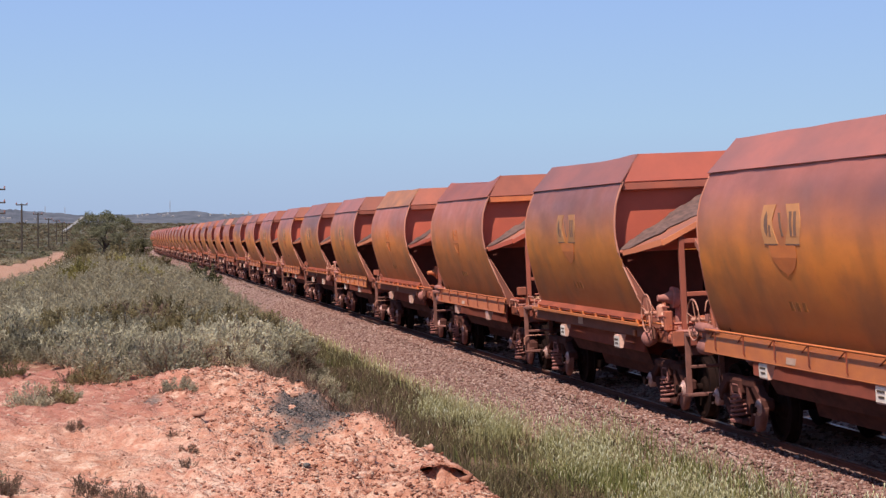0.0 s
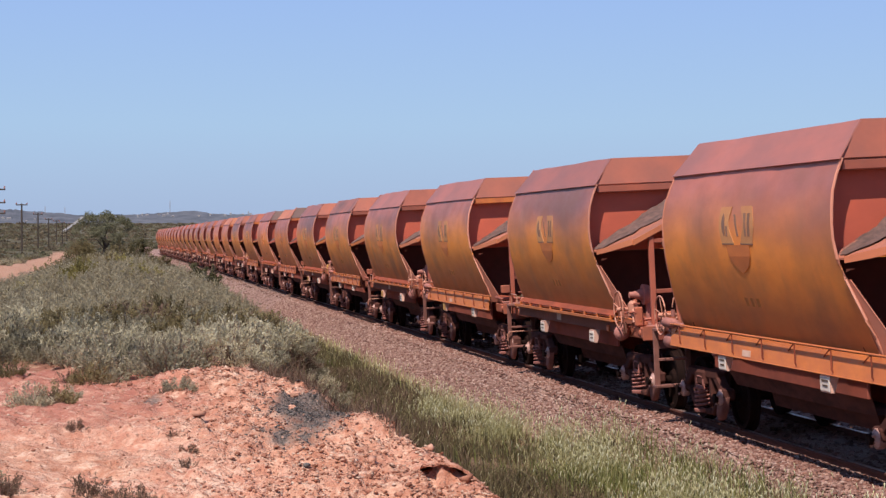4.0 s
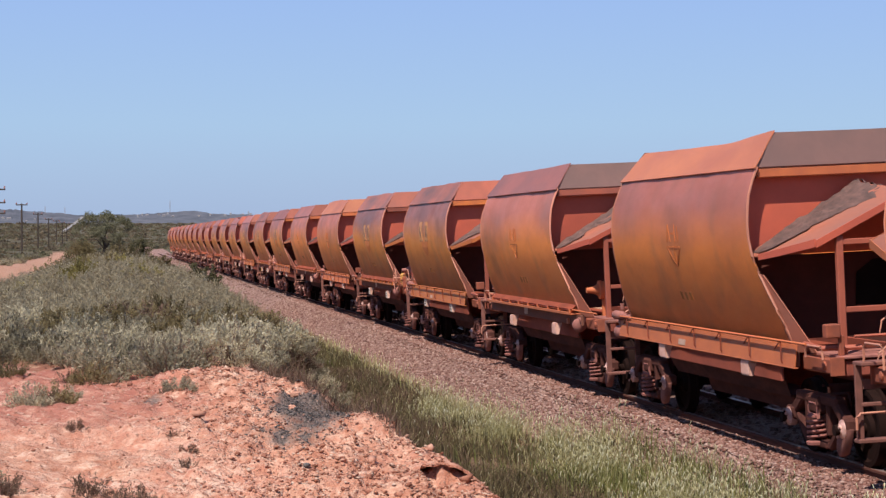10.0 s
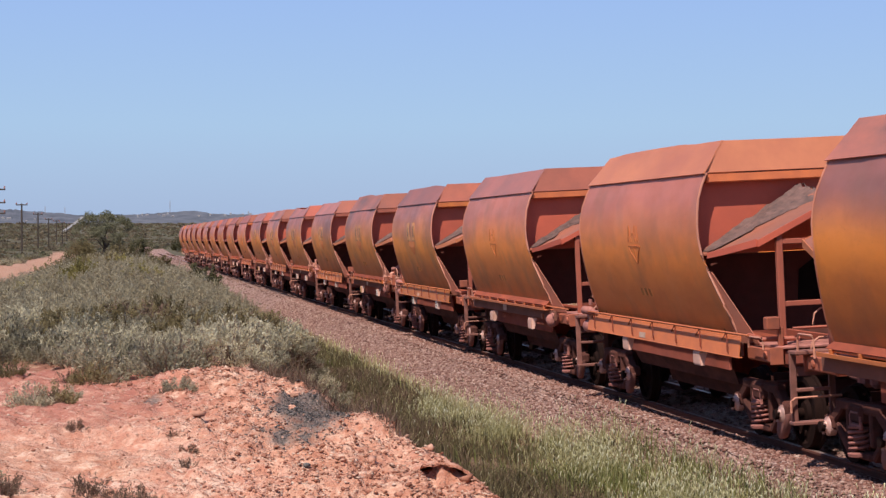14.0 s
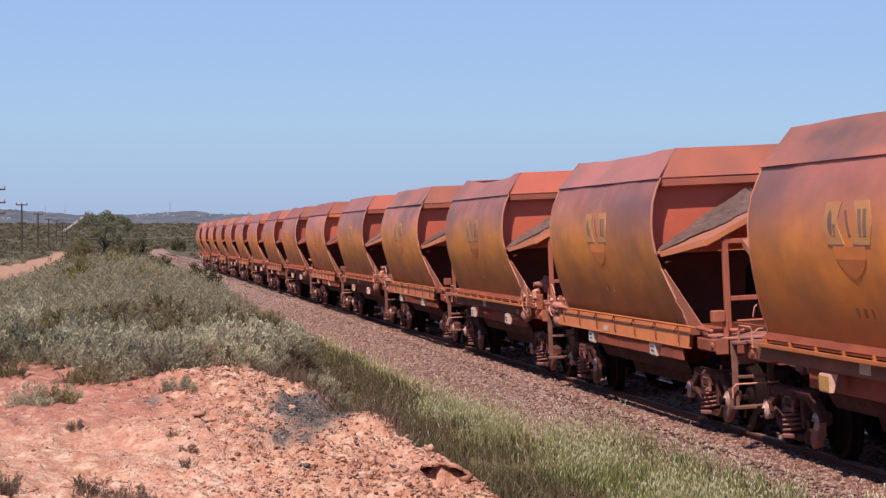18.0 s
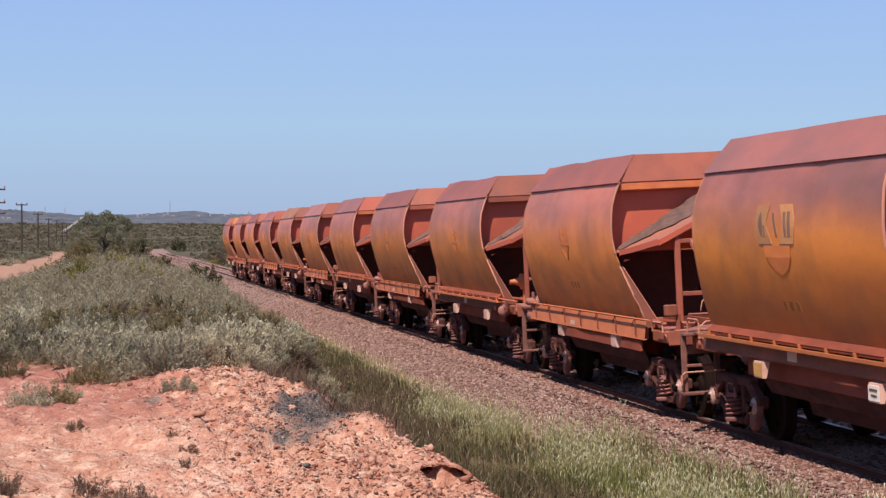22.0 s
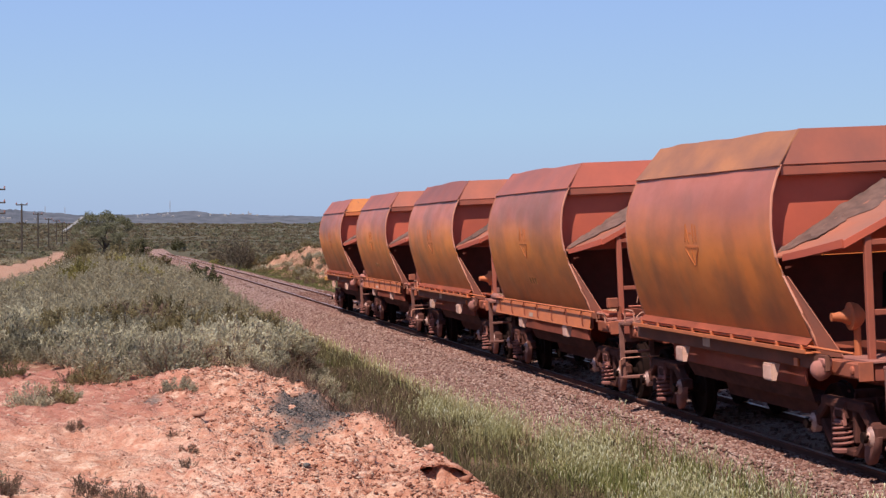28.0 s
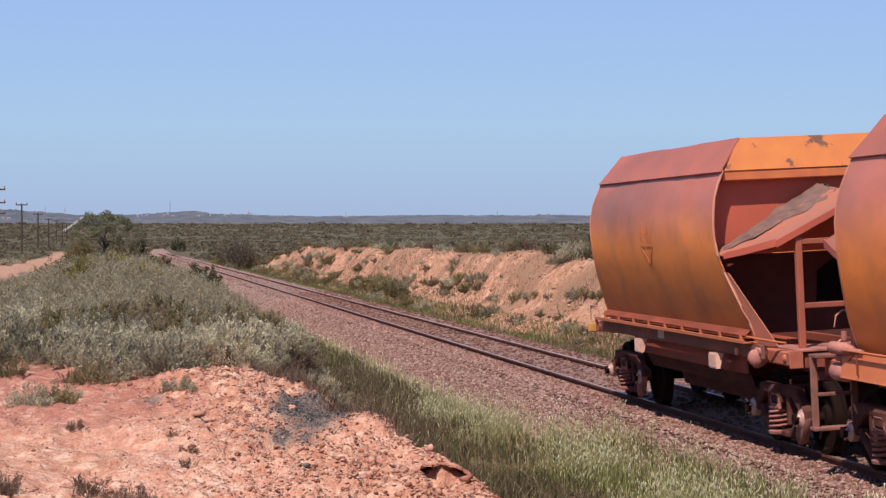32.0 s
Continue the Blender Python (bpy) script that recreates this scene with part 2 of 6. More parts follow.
def ground_material():
    m, t, p = nodes_of("ground")
    v = coords(t)

    def attr(name):
        a = t.nodes.new("ShaderNodeAttribute")
        a.attribute_name = name
        return a.outputs["Fac"]
    n1, n2, n3 = noise_tex(t, v, 0.5, 5), noise_tex(t, v, 5.0, 6, 0.65), noise_tex(t, v, 40.0, 4, 0.7)
    dirt = ramp(t, n2, [(0.28, (0.42, 0.15, 0.09)), (0.42, (0.64, 0.285, 0.18)), (0.56, (0.78, 0.42, 0.29)), (0.7, (0.92, 0.64, 0.48))])
    dirt = mix(t, ramp(t, n1, [(0.4, (0, 0, 0)), (0.65, (0.5, 0.5, 0.5))]), dirt, (0.68, 0.275, 0.19))
    dirt = mix(t, ramp(t, n3, [(0.52, (0, 0, 0)), (0.74, (0.7, 0.7, 0.7))]), dirt, (0.40, 0.15, 0.095))
    n4 = noise_tex(t, v, 15.0, 5, 0.7)
    dirt = mix(t, ramp(t, n4, [(0.52, (0, 0, 0)), (0.68, (0.42, 0.42, 0.42))]), dirt, (0.92, 0.66, 0.50))
    dirt = mix(t, ramp(t, n4, [(0.34, (0.5, 0.5, 0.5)), (0.46, (0, 0, 0))]), dirt, (0.42, 0.16, 0.10))
    dirt = mix(t, math_node(t, "MULTIPLY", attr("redsoil"), ramp(t, n2, [(0.35, (0.95, 0.95, 0.95)), (0.65, (0.45, 0.45, 0.45))])), dirt, (0.47, 0.17, 0.125))
    flake = t.nodes.new("ShaderNodeTexVoronoi")
    flake.inputs["Scale"].default_value = 7.0
    warp = t.nodes.new("ShaderNodeVectorMath")
    warp.operation = "ADD"
    link(t, v, warp.inputs[0])
    link(t, math_node(t, "MULTIPLY", n2, 0.7), warp.inputs[1])
    link(t, warp.outputs[0], flake.inputs["Vector"])
    crust = ramp(t, flake.outputs["Distance"], [(0.1, (0.96, 0.74, 0.58)), (0.45, (0.92, 0.55, 0.40)), (0.7, (0.68, 0.29, 0.19))])
    crust = mix(t, ramp(t, n4, [(0.35, (0.8, 0.8, 0.8)), (0.5, (0, 0, 0))]), crust, (0.70, 0.31, 0.21))
    dirt = mix(t, math_node(t, "MULTIPLY", attr("crust"), ramp(t, n1, [(0.38, (0.0, 0.0, 0.0)), (0.58, (0.72, 0.72, 0.72))])), dirt, crust)
    lay = noise_tex(t, coords(t, (1.0, 2.2, 5.0)), 9.0, 6, 0.72)
    dirt = mix(t, math_node(t, "MULTIPLY", ramp(t, lay, [(0.52, (0, 0, 0)), (0.62, (0.5, 0.5, 0.5))]), ramp(t, n2, [(0.45, (0, 0, 0)), (0.58, (1, 1, 1))])), dirt, (0.98, 0.75, 0.58))
    dirt = mix(t, ramp(t, lay, [(0.36, (0.55, 0.55, 0.55)), (0.42, (0, 0, 0))]), dirt, (0.50, 0.18, 0.115))
    soil = ramp(t, n2, [(0.3, (0.15, 0.095, 0.055)), (0.7, (0.27, 0.16, 0.095))])
    scrub = ramp(t, n1, [(0.3, (0.085, 0.07, 0.042)), (0.6, (0.115, 0.092, 0.055)), (0.8, (0.17, 0.125, 0.08))])
    stone = ramp(t, n3, [(0.3, (0.15, 0.07, 0.052)), (0.5, (0.31, 0.18, 0.147)), (0.7, (0.46, 0.30, 0.25))])
    ash = ramp(t, n3, [(0.32, (0.045, 0.042, 0.042)), (0.5, (0.13, 0.11, 0.105)), (0.68, (0.34, 0.25, 0.215))])
    c = mix(t, attr("plain"), soil, scrub)
    c = mix(t, attr("dirt"), c, dirt)
    face = ramp(t, n2, [(0.3, (0.30, 0.115, 0.065)), (0.5, (0.55, 0.27, 0.165)), (0.7, (0.74, 0.45, 0.31))])
    face = mix(t, ramp(t, n1, [(0.5, (0, 0, 0)), (0.66, (0.55, 0.55, 0.55))]), face, (0.34, 0.19, 0.115))
    # rills darkened for plant litter, and for the shade in the gullies
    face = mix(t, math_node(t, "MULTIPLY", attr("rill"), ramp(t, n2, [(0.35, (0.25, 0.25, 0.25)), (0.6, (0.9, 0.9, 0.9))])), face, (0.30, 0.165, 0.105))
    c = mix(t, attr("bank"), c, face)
    c = mix(t, attr("ballast"), c, stone)
    a = ramp(t, math_node(t, "ADD", attr("ash"), math_node(t, "MULTIPLY", math_node(t, "SUBTRACT", n2, 0.5), 0.9)), [(0.42, (0, 0, 0)), (0.85, (0.92, 0.92, 0.92))])
    c = mix(t, a, c, ash)
    link(t, add(t, "ShaderNodeHueSaturation", Color=c, Value=0.86).outputs[0], p.inputs["Base Color"])
    p.inputs["Roughness"].default_value = 0.95
    p.inputs["Specular IOR Level"].default_value = 0.15
    bump(t, p, math_node(t, "ADD", math_node(t, "ADD", n2, math_node(t, "MULTIPLY", n4, 0.8)), math_node(t, "ADD", math_node(t, "MULTIPLY", n3, 0.7), math_node(t, "MULTIPLY", lay, 0.5))), 0.9, 0.042)
    return m


def island_material(name, stops, rough=0.9, sheen=0.0, grain=20.0, spread=0.4, clump=0.0):
    """Each stone, leaf or blade has its own shade."""
    m, t, p = nodes_of(name)
    g = t.nodes.new("ShaderNodeNewGeometry")
    own = g.outputs["Random Per Island"]
    if clump:
        # sprigs differ more than the leaves on one sprig
        n0 = noise_tex(t, coords(t), clump, 2)
        own = math_node(t, "ADD", math_node(t, "MULTIPLY", own, 0.4), math_node(t, "MULTIPLY_ADD", n0, 1.7))
        own.node.inputs[1].links[0].from_node.inputs[2].default_value = -0.55
    c = ramp(t, own, stops)
    info = t.nodes.new("ShaderNodeObjectInfo")
    n = noise_tex(t, coords(t), grain, 3)
    c = mix(t, math_node(t, "MULTIPLY", n, 0.4), c, tuple(x * 0.55 for x in stops[0][1]))
    hsv = add(t, "ShaderNodeHueSaturation", Color=c)
    link(t, math_node(t, "MULTIPLY_ADD", info.outputs["Random"], spread), hsv.inputs["Value"])
    hsv.inputs["Value"].links[0].from_node.inputs[2].default_value = 0.86 - spread / 2
    link(t, hsv.outputs[0], p.inputs["Base Color"])
    p.inputs["Roughness"].default_value = rough
    p.inputs["Specular IOR Level"].default_value = 0.2
    if sheen:
        # thin leaves let some light through
        tr = add(t, "ShaderNodeBsdfTranslucent", Color=hsv.outputs[0])
        both = t.nodes.new("ShaderNodeMixShader")
        both.inputs[0].default_value = sheen
        link(t, p.outputs[0], both.inputs[1])
        link(t, tr.outputs[0], both.inputs[2])
        link(t, both.outputs[0], t.nodes["Material Output"].inputs["Surface"])
    return m


GROUND = ground_material()
STONES = island_material("ballast_stone", [(0.0, (0.175, 0.075, 0.06)), (0.4, (0.34, 0.183, 0.147)), (0.75, (0.46, 0.272, 0.22)), (1.0, (0.61, 0.42, 0.35))])
DUSTSTONES = island_material("dusty_ballast_stone", [(0.0, (0.13, 0.05, 0.038)), (0.5, (0.28, 0.125, 0.094)), (1.0, (0.44, 0.25, 0.20))])
BEDSTONES = island_material("oily_ballast_stone", [(0.0, (0.10, 0.04, 0.03)), (0.5, (0.21, 0.092, 0.066)), (1.0, (0.33, 0.175, 0.138))])
RUBBLE = island_material("red_rubble", [(0.0, (0.34, 0.125, 0.08)), (0.4, (0.60, 0.27, 0.175)), (0.8, (0.80, 0.46, 0.33)), (1.0, (0.94, 0.70, 0.55))])
CLOD = island_material("red_clod", [(0.0, (0.27, 0.10, 0.066)), (0.5, (0.50, 0.215, 0.14)), (1.0, (0.78, 0.44, 0.32))])
CINDER = island_material("grey_cinder", [(0.0, (0.06, 0.054, 0.054)), (0.6, (0.15, 0.132, 0.125)), (1.0, (0.50, 0.40, 0.36))])
SALT = island_material("saltbush_leaf", [(0.0, (0.33, 0.275, 0.175)), (0.5, (0.48, 0.41, 0.275)), (1.0, (0.72, 0.635, 0.46))], 0.9, 0.42, 20.0, 0.8, 6.0)
SALTREST = island_material("far_saltbush_leaf", [(0.0, (0.22, 0.155, 0.10)), (0.35, (0.42, 0.345, 0.22)), (0.7, (0.53, 0.45, 0.295)), (1.0, (0.74, 0.64, 0.45))], 0.9, 0.42, 20.0, 0.1, 1.6)
OLIVE = island_material("olive_leaf", [(0.0, (0.17, 0.13, 0.062)), (0.6, (0.285, 0.215, 0.105)), (1.0, (0.42, 0.33, 0.185))], 0.9, 0.35, 20.0, 0.6, 6.0)
DARKLEAF = island_material("dark_leaf", [(0.0, (0.075, 0.066, 0.032)), (0.6, (0.12, 0.105, 0.052)), (1.0, (0.19, 0.165, 0.085))], 0.9, 0.3)
LIME = island_material("yellow_green_leaf", [(0.0, (0.22, 0.175, 0.06)), (0.6, (0.34, 0.275, 0.09)), (1.0, (0.50, 0.41, 0.15))], 0.9, 0.35)
DRYLEAF = island_material("dry_twig", [(0.0, (0.14, 0.085, 0.06)), (0.6, (0.24, 0.15, 0.105)), (1.0, (0.36, 0.25, 0.17))], 0.9, 0.2, 20.0, 0.4, 6.0)
THORN = island_material("thorn_twig", [(0.0, (0.10, 0.074, 0.052)), (0.6, (0.155, 0.115, 0.08)), (1.0, (0.235, 0.175, 0.125))], 0.9, 0.3)
BARK = rough_metal("grey_bark", (0.16, 0.12, 0.09), (0.09, 0.065, 0.05), 0.95, 6.0, 0.0, 0.6)
BLADE = island_material("grass_blade", [(0.0, (0.10, 0.07, 0.04)), (0.45, (0.145, 0.115, 0.055)), (0.8, (0.22, 0.175, 0.085)), (1.0, (0.44, 0.36, 0.20))], 0.9, 0.35)
SEED = island_material("grass_seed", [(0.0, (0.62, 0.54, 0.28)), (0.6, (0.92, 0.84, 0.54)), (1.0, (0.97, 0.94, 0.72))], 0.9, 0.35)
SCRUB = island_material("plain_scrub", [(0.0, (0.17, 0.122, 0.078)), (0.5, (0.245, 0.178, 0.112)), (0.85, (0.29, 0.22, 0.135)), (1.0, (0.36, 0.27, 0.18))], 0.95, 0.5, 2.0)
POLEWOOD = rough_metal("pole_timber", (0.06, 0.045, 0.04), (0.1, 0.075, 0.06), 0.95, 3.0)
# the distance haze is put into the hills' bluish colour
FARHILL = rough_metal("haze_tinted_hill", (0.075, 0.08, 0.098), (0.165, 0.16, 0.178), 1.0, 0.03)
FARWHITE = rough_metal("far_white_wall", (0.5, 0.47, 0.45), (0.36, 0.34, 0.33), 0.9, 0.2)
FARROOF = rough_metal("far_roof", (0.35, 0.30, 0.29), (0.25, 0.2, 0.2), 0.8, 0.2)


# ---- mesh helpers ----
class Shape:
    """Gathers corners and faces of one part."""

    def __init__(self):
        self.v, self.f = [], []

    def put(self, verts, faces):
        k = len(self.v)
        self.v += [tuple(p) for p in verts]
        self.f += [tuple(i + k for i in f) for f in faces]
        return self

    def box(self, c, s, b=0.006, m=None):
        """A box about c of the sizes s with bevelled edges."""
        hx, hy, hz = (x / 2 for x in s)
        b = min(b, hx * 0.8, hy * 0.8, hz * 0.8)
        vs, ids = [], {}
        for sx in (-1, 1):
            for sy in (-1, 1):
                for sz in (-1, 1):
                    for ax in range(3):
                        p = [sx * (hx - b), sy * (hy - b), sz * (hz - b)]
                        p[ax] = (sx * hx, sy * hy, sz * hz)[ax]
                        ids[sx, sy, sz, ax] = len(vs)
                        vs.append(p)
        fs = []
        for ax in range(3):
            o = [(-1, -1), (1, -1), (1, 1), (-1, 1)]
            for sgn in (-1, 1):
                q = []
                for a, d in o:
                    k = [0, 0, 0]
                    k[ax], k[(ax + 1) % 3], k[(ax + 2) % 3] = sgn, a, d
                    q.append(ids[(*k, ax)])
                fs.append(q if sgn > 0 else q[::-1])
        for ax in range(3):
            a1, a2 = (ax + 1) % 3, (ax + 2) % 3
            for s1 in (-1, 1):
                for s2 in (-1, 1):
                    k0, k1 = [0, 0, 0], [0, 0, 0]
                    k0[ax], k1[ax] = -1, 1
                    k0[a1] = k1[a1] = s1
                    k0[a2] = k1[a2] = s2
                    q = [ids[(*k0, a1)], ids[(*k1, a1)], ids[(*k1, a2)], ids[(*k0, a2)]]
                    fs.append(q if s1 * s2 < 0 else q[::-1])
        for sx in (-1, 1):
            for sy in (-1, 1):
                for sz in (-1, 1):
                    q = [ids[sx, sy, sz, a] for a in range(3)]
                    fs.append(q if sx * sy * sz > 0 else q[::-1])
        vs = [Vector(p) for p in vs]
        if m is not None:
            vs = [m.to_3x3() @ p for p in vs]
        return self.put([p + Vector(c) for p in vs], fs)

    def tube(self, path, r, n=8, r2=None, cap=True):
        path = [Vector(p) for p in path]
        ring = []
        for i, p in enumerate(path):
            d = (path[min(i + 1, len(path) - 1)] - path[max(i - 1, 0)]).normalized()
            up = Vector((0, 0, 1)) if abs(d.z) < 0.9 else Vector((0, 1, 0))
            a = d.cross(up).normalized()
            c = a.cross(d)
            rr = r if r2 is None else r + (r2 - r) * i / (len(path) - 1)
            ring.append([p + rr * (math.cos(6.28319 * k / n) * a + math.sin(6.28319 * k / n) * c) for k in range(n)])
        vs = [q for g in ring for q in g]
        fs = [(i * n + k, i * n + (k + 1) % n, (i + 1) * n + (k + 1) % n, (i + 1) * n + k) for i in range(len(path) - 1) for k in range(n)]
        if cap:
            fs += [tuple(range(n))[::-1], tuple((len(path) - 1) * n + k for k in range(n))]
        return self.put(vs, fs)

    def lathe(self, c, axis, profile, n=16):
        """profile: (along, radius) pairs turned about the axis through c."""
        ax = Vector(axis).normalized()
        up = Vector((0, 0, 1)) if abs(ax.z) < 0.9 else Vector((0, 1, 0))
        a = ax.cross(up).normalized()
        b = a.cross(ax)
        vs = [Vector(c) + ax * s + r * (math.cos(6.28319 * k / n) * a + math.sin(6.28319 * k / n) * b) for s, r in profile for k in range(n)]
        fs = [(i * n + k, i * n + (k + 1) % n, (i + 1) * n + (k + 1) % n, (i + 1) * n + k) for i in range(len(profile) - 1) for k in range(n)]
        fs += [tuple(range(n))[::-1], tuple((len(profile) - 1) * n + k for k in range(n))]
        return self.put(vs, fs)

    def plate(self, outline, thick):
        """A flat or bent sheet: outline corners, thickened along the vector thick."""
        n, th = len(outline), Vector(thick)
        o = [Vector(p) for p in outline]
        fs = [tuple(range(n)), tuple(range(2 * n - 1, n - 1, -1))]
        fs += [(i, n + i, n + (i + 1) % n, (i + 1) % n) for i in range(n)]
        return self.put(o + [p + th for p in o], fs)

    def sheet(self, grid, thick):
        """A curved sheet from rows of points, with thickness (a vector or a function of the point)."""
        nr, nc = len(grid), len(grid[0])
        top = [Vector(p) for row in grid for p in row]
        low = [p + (thick(p) if callable(thick) else Vector(thick)) for p in top]
        k = nr * nc
        fs = []
        for i in range(nr - 1):
            for j in range(nc - 1):
                a = i * nc + j
                fs += [(a, a + 1, a + nc + 1, a + nc), (k + a, k + a + nc, k + a + nc + 1, k + a + 1)]
        rim = [j for j in range(nc)] + [i * nc + nc - 1 for i in range(1, nr)] + [(nr - 1) * nc + j for j in range(nc - 2, -1, -1)] + [i * nc for i in range(nr - 2, 0, -1)]
        for a, b in zip(rim, rim[1:] + rim[:1]):
            fs.append((a, k + a, k + b, b))
        return self.put(top + low, fs)

    def mesh(self, name, mat, smooth=False):
        me = bpy.data.meshes.new(name)
        me.from_pydata(self.v, [], self.f)
        me.materials.append(mat)
        bm = bmesh.new()
        bm.from_mesh(me)
        bmesh.ops.recalc_face_normals(bm, faces=bm.faces)
        bm.to_mesh(me)
        bm.free()
        if smooth:
            me.shade_smooth()
            me.set_sharp_from_angle(angle=radians(40))
        return me


def part(name, shape, mat, parent, label="", smooth=False):
    me = shape.mesh(name, mat, smooth) if isinstance(shape, Shape) else shape
    ob = new(name, me)
    ob.parent = parent
    return tagged(ob, label)


def soup(name, verts, faces, mat, counts=None):
    """One mesh from arrays: verts (n, 3), faces (m, 3 or 4)."""
    me = bpy.data.meshes.new(name)
    verts, faces = np.asarray(verts, dtype=np.float32), np.asarray(faces, dtype=np.int32)
    k = faces.shape[1]
    me.vertices.add(len(verts))
    me.vertices.foreach_set("co", verts.ravel())
    me.loops.add(faces.size)
    me.loops.foreach_set("vertex_index", faces.ravel())
    me.polygons.add(len(faces))
    me.polygons.foreach_set("loop_start", np.arange(len(faces), dtype=np.int32) * k)
    me.update(calc_edges=True)
    me.validate()
    me.materials.append(mat)
    return me


# ---- the lie of the land ----
rng = np.random.default_rng(7)
LATTICE = rng.random((256, 256))


def wave(x, y, size, seed=0):
    """Smooth noise, -1 to 1, over the plan."""
    x, y = np.asarray(x, float) / size + seed * 17.3 + 500, np.asarray(y, float) / size + seed * 9.7 + 500
    i, j = np.floor(x).astype(int), np.floor(y).astype(int)
    u, v = x - i, y - j
    u, v = u * u * (3 - 2 * u), v * v * (3 - 2 * v)
    g = lambda a, b: LATTICE[a % 256, b % 256]
    return 2 * ((g(i, j) * (1 - u) + g(i + 1, j) * u) * (1 - v) + (g(i, j + 1) * (1 - u) + g(i + 1, j + 1) * u) * v) - 1


def step(a, b, x):
    t = np.clip((np.asarray(x, float) - a) / (b - a), 0, 1)
    return t * t * (3 - 2 * t)


def fall(y):
    """The height of the line's plane at y, with the plain far off levelling out."""
    y = np.asarray(y, float)
    return np.where(y < 500, GRADE * y, GRADE * 500 - 6.5 * (1 - np.exp(-(np.maximum(y, 500) - 500) / 590)))


def edge_x(y):
    """Where the dirt pad breaks off towards the line."""
    return 3.08 - 1.15 * step(17.5, 27.2, y) + 1.1 * step(27, 36, y) + 0.14 * wave(y, 0 * y, 1.7, 3) + 0.06 * wave(y, 0 * y, 0.5, 4)


def pad_height(x, y):
    """The left bank: a dirt pad, then a long mound under shrubs, above the line's plane."""
    pad = 0.52 - 0.22 * step(25, 15, y) * step(-1, 3, x) + 0.1 * step(0.0, -3, x)
    ridge = 0.5 + 0.95 * step(25, 58, y) * np.exp(-((np.asarray(x) - 0.2) / np.where(np.asarray(x) < 0.2, 2.55, 2.5)) ** 2)
    h = pad + (ridge - pad) * step(23, 30, y)
    knob = 0.12 * np.exp(-((np.asarray(x) - 1.75) / 0.75) ** 2 - ((np.asarray(y) - 25.0) / 2.0) ** 2)
    return (h + knob) * (1 - step(68, 100, y)) - 0.3 * step(68, 100, y)


def bank_height(y):
    return 1.74 * step(198, 150, y) * (1.0 + 0.04 * step(150, 70, y))


def rel_height(x, y):
    """Height above the line's plane, without the small lumps."""
    x, y = np.asarray(x, float), np.asarray(y, float)
    ditch = -0.62 + 0.06 * wave(x, y, 2.0, 1)
    e = edge_x(y)
    left = ditch + (pad_height(x, y) - ditch) * step(e + 1.0, e, x)
    left = np.where(y > 105, -0.42 + 0.12 * wave(x, y, 6, 2), left)
    ball = np.clip(np.minimum((x - 6.55) / 0.75, (10.6 - x) / 0.75), 0, 1)
    bed = -0.62 + (0.53 + 0.047 * (np.clip(x, 7.3, 9.8) - 8.0)) * ball
    toe = 12.7 + 0.35 * wave(y, 0 * y, 7, 5)
    b = bank_height(y) + 0.14 * wave(y, 0 * y, 9, 6)
    lean = y + 1.1 * (x - 12) + 0.8 * wave(x, y, 1.6, 15)
    gully = 0.30 * wave(lean, x, 3.4, 7) * (0.6 + 0.5 * wave(x, y, 14, 27)) + 0.20 * wave(lean * 1.3, x * 0.7, 1.1, 8) + 0.22 * np.abs(wave(x, y, 0.9, 16)) + 0.16 * wave(x, y, 0.55, 19)
    rise = step(0, 2.9, x - toe)
    right = -0.6 + (b + 0.6) * (0.42 * np.clip((x - toe) / 1.9, 0, 1) + 0.58 * step(1.2 + 0.5 * wave(y, 0 * y, 3.1, 17), 2.9, x - toe)) + gully * rise * (1 - step(1.5, 2.9, x - toe)) * step(215, 190, y)
    back = -0.35 - 0.5 * step(40, 160, x)
    right = right + (back - right) * step(17, 40, x)
    h = np.where(x < 6.55, left, np.where(x < 10.6, bed, right))
    return h


def height(x, y):
    """The ground's height."""
    x, y = np.asarray(x, float), np.asarray(y, float)
    near = step(130, 60, y) * (x < 6.4) * step(9, 12, y)
    pads = step(0.6, -0.1, x - edge_x(y)) * (y < 60)
    rough = 0.65 + 0.65 * step(-0.5, 2.2, x)
    lumps = 0.05 * wave(x, y, 1.1, 10) + 0.035 * np.round(2.5 * wave(x, y, 0.55, 28)) / 2.5 * step(1.6, 0.2, x) + rough * (0.045 * wave(x, y, 0.42, 11) + 0.04 * np.abs(wave(x, y, 0.21, 12)) + 0.045 * wave(x, y, 0.12, 18))
    far = 0.5 * wave(x, y, 60, 13) * step(150, 400, y) + 0.5 * wave(x, y, 25, 14) * step(30, 90, np.abs(x - 8.5))
    hollow = -0.14 * np.exp(-((x - 2.95) / 0.27) ** 4) * step(17.64, 17.54, y) * step(14.0, 16.8, y)
    return fall(y) + rel_height(x, y) + lumps * near * (0.5 + 0.9 * pads) + far + hollow


def spaced(stops):
    out = []
    for a, b, d in stops:
        out.append(np.arange(a, b, d))
    return np.unique(np.round(np.concatenate(out), 4))


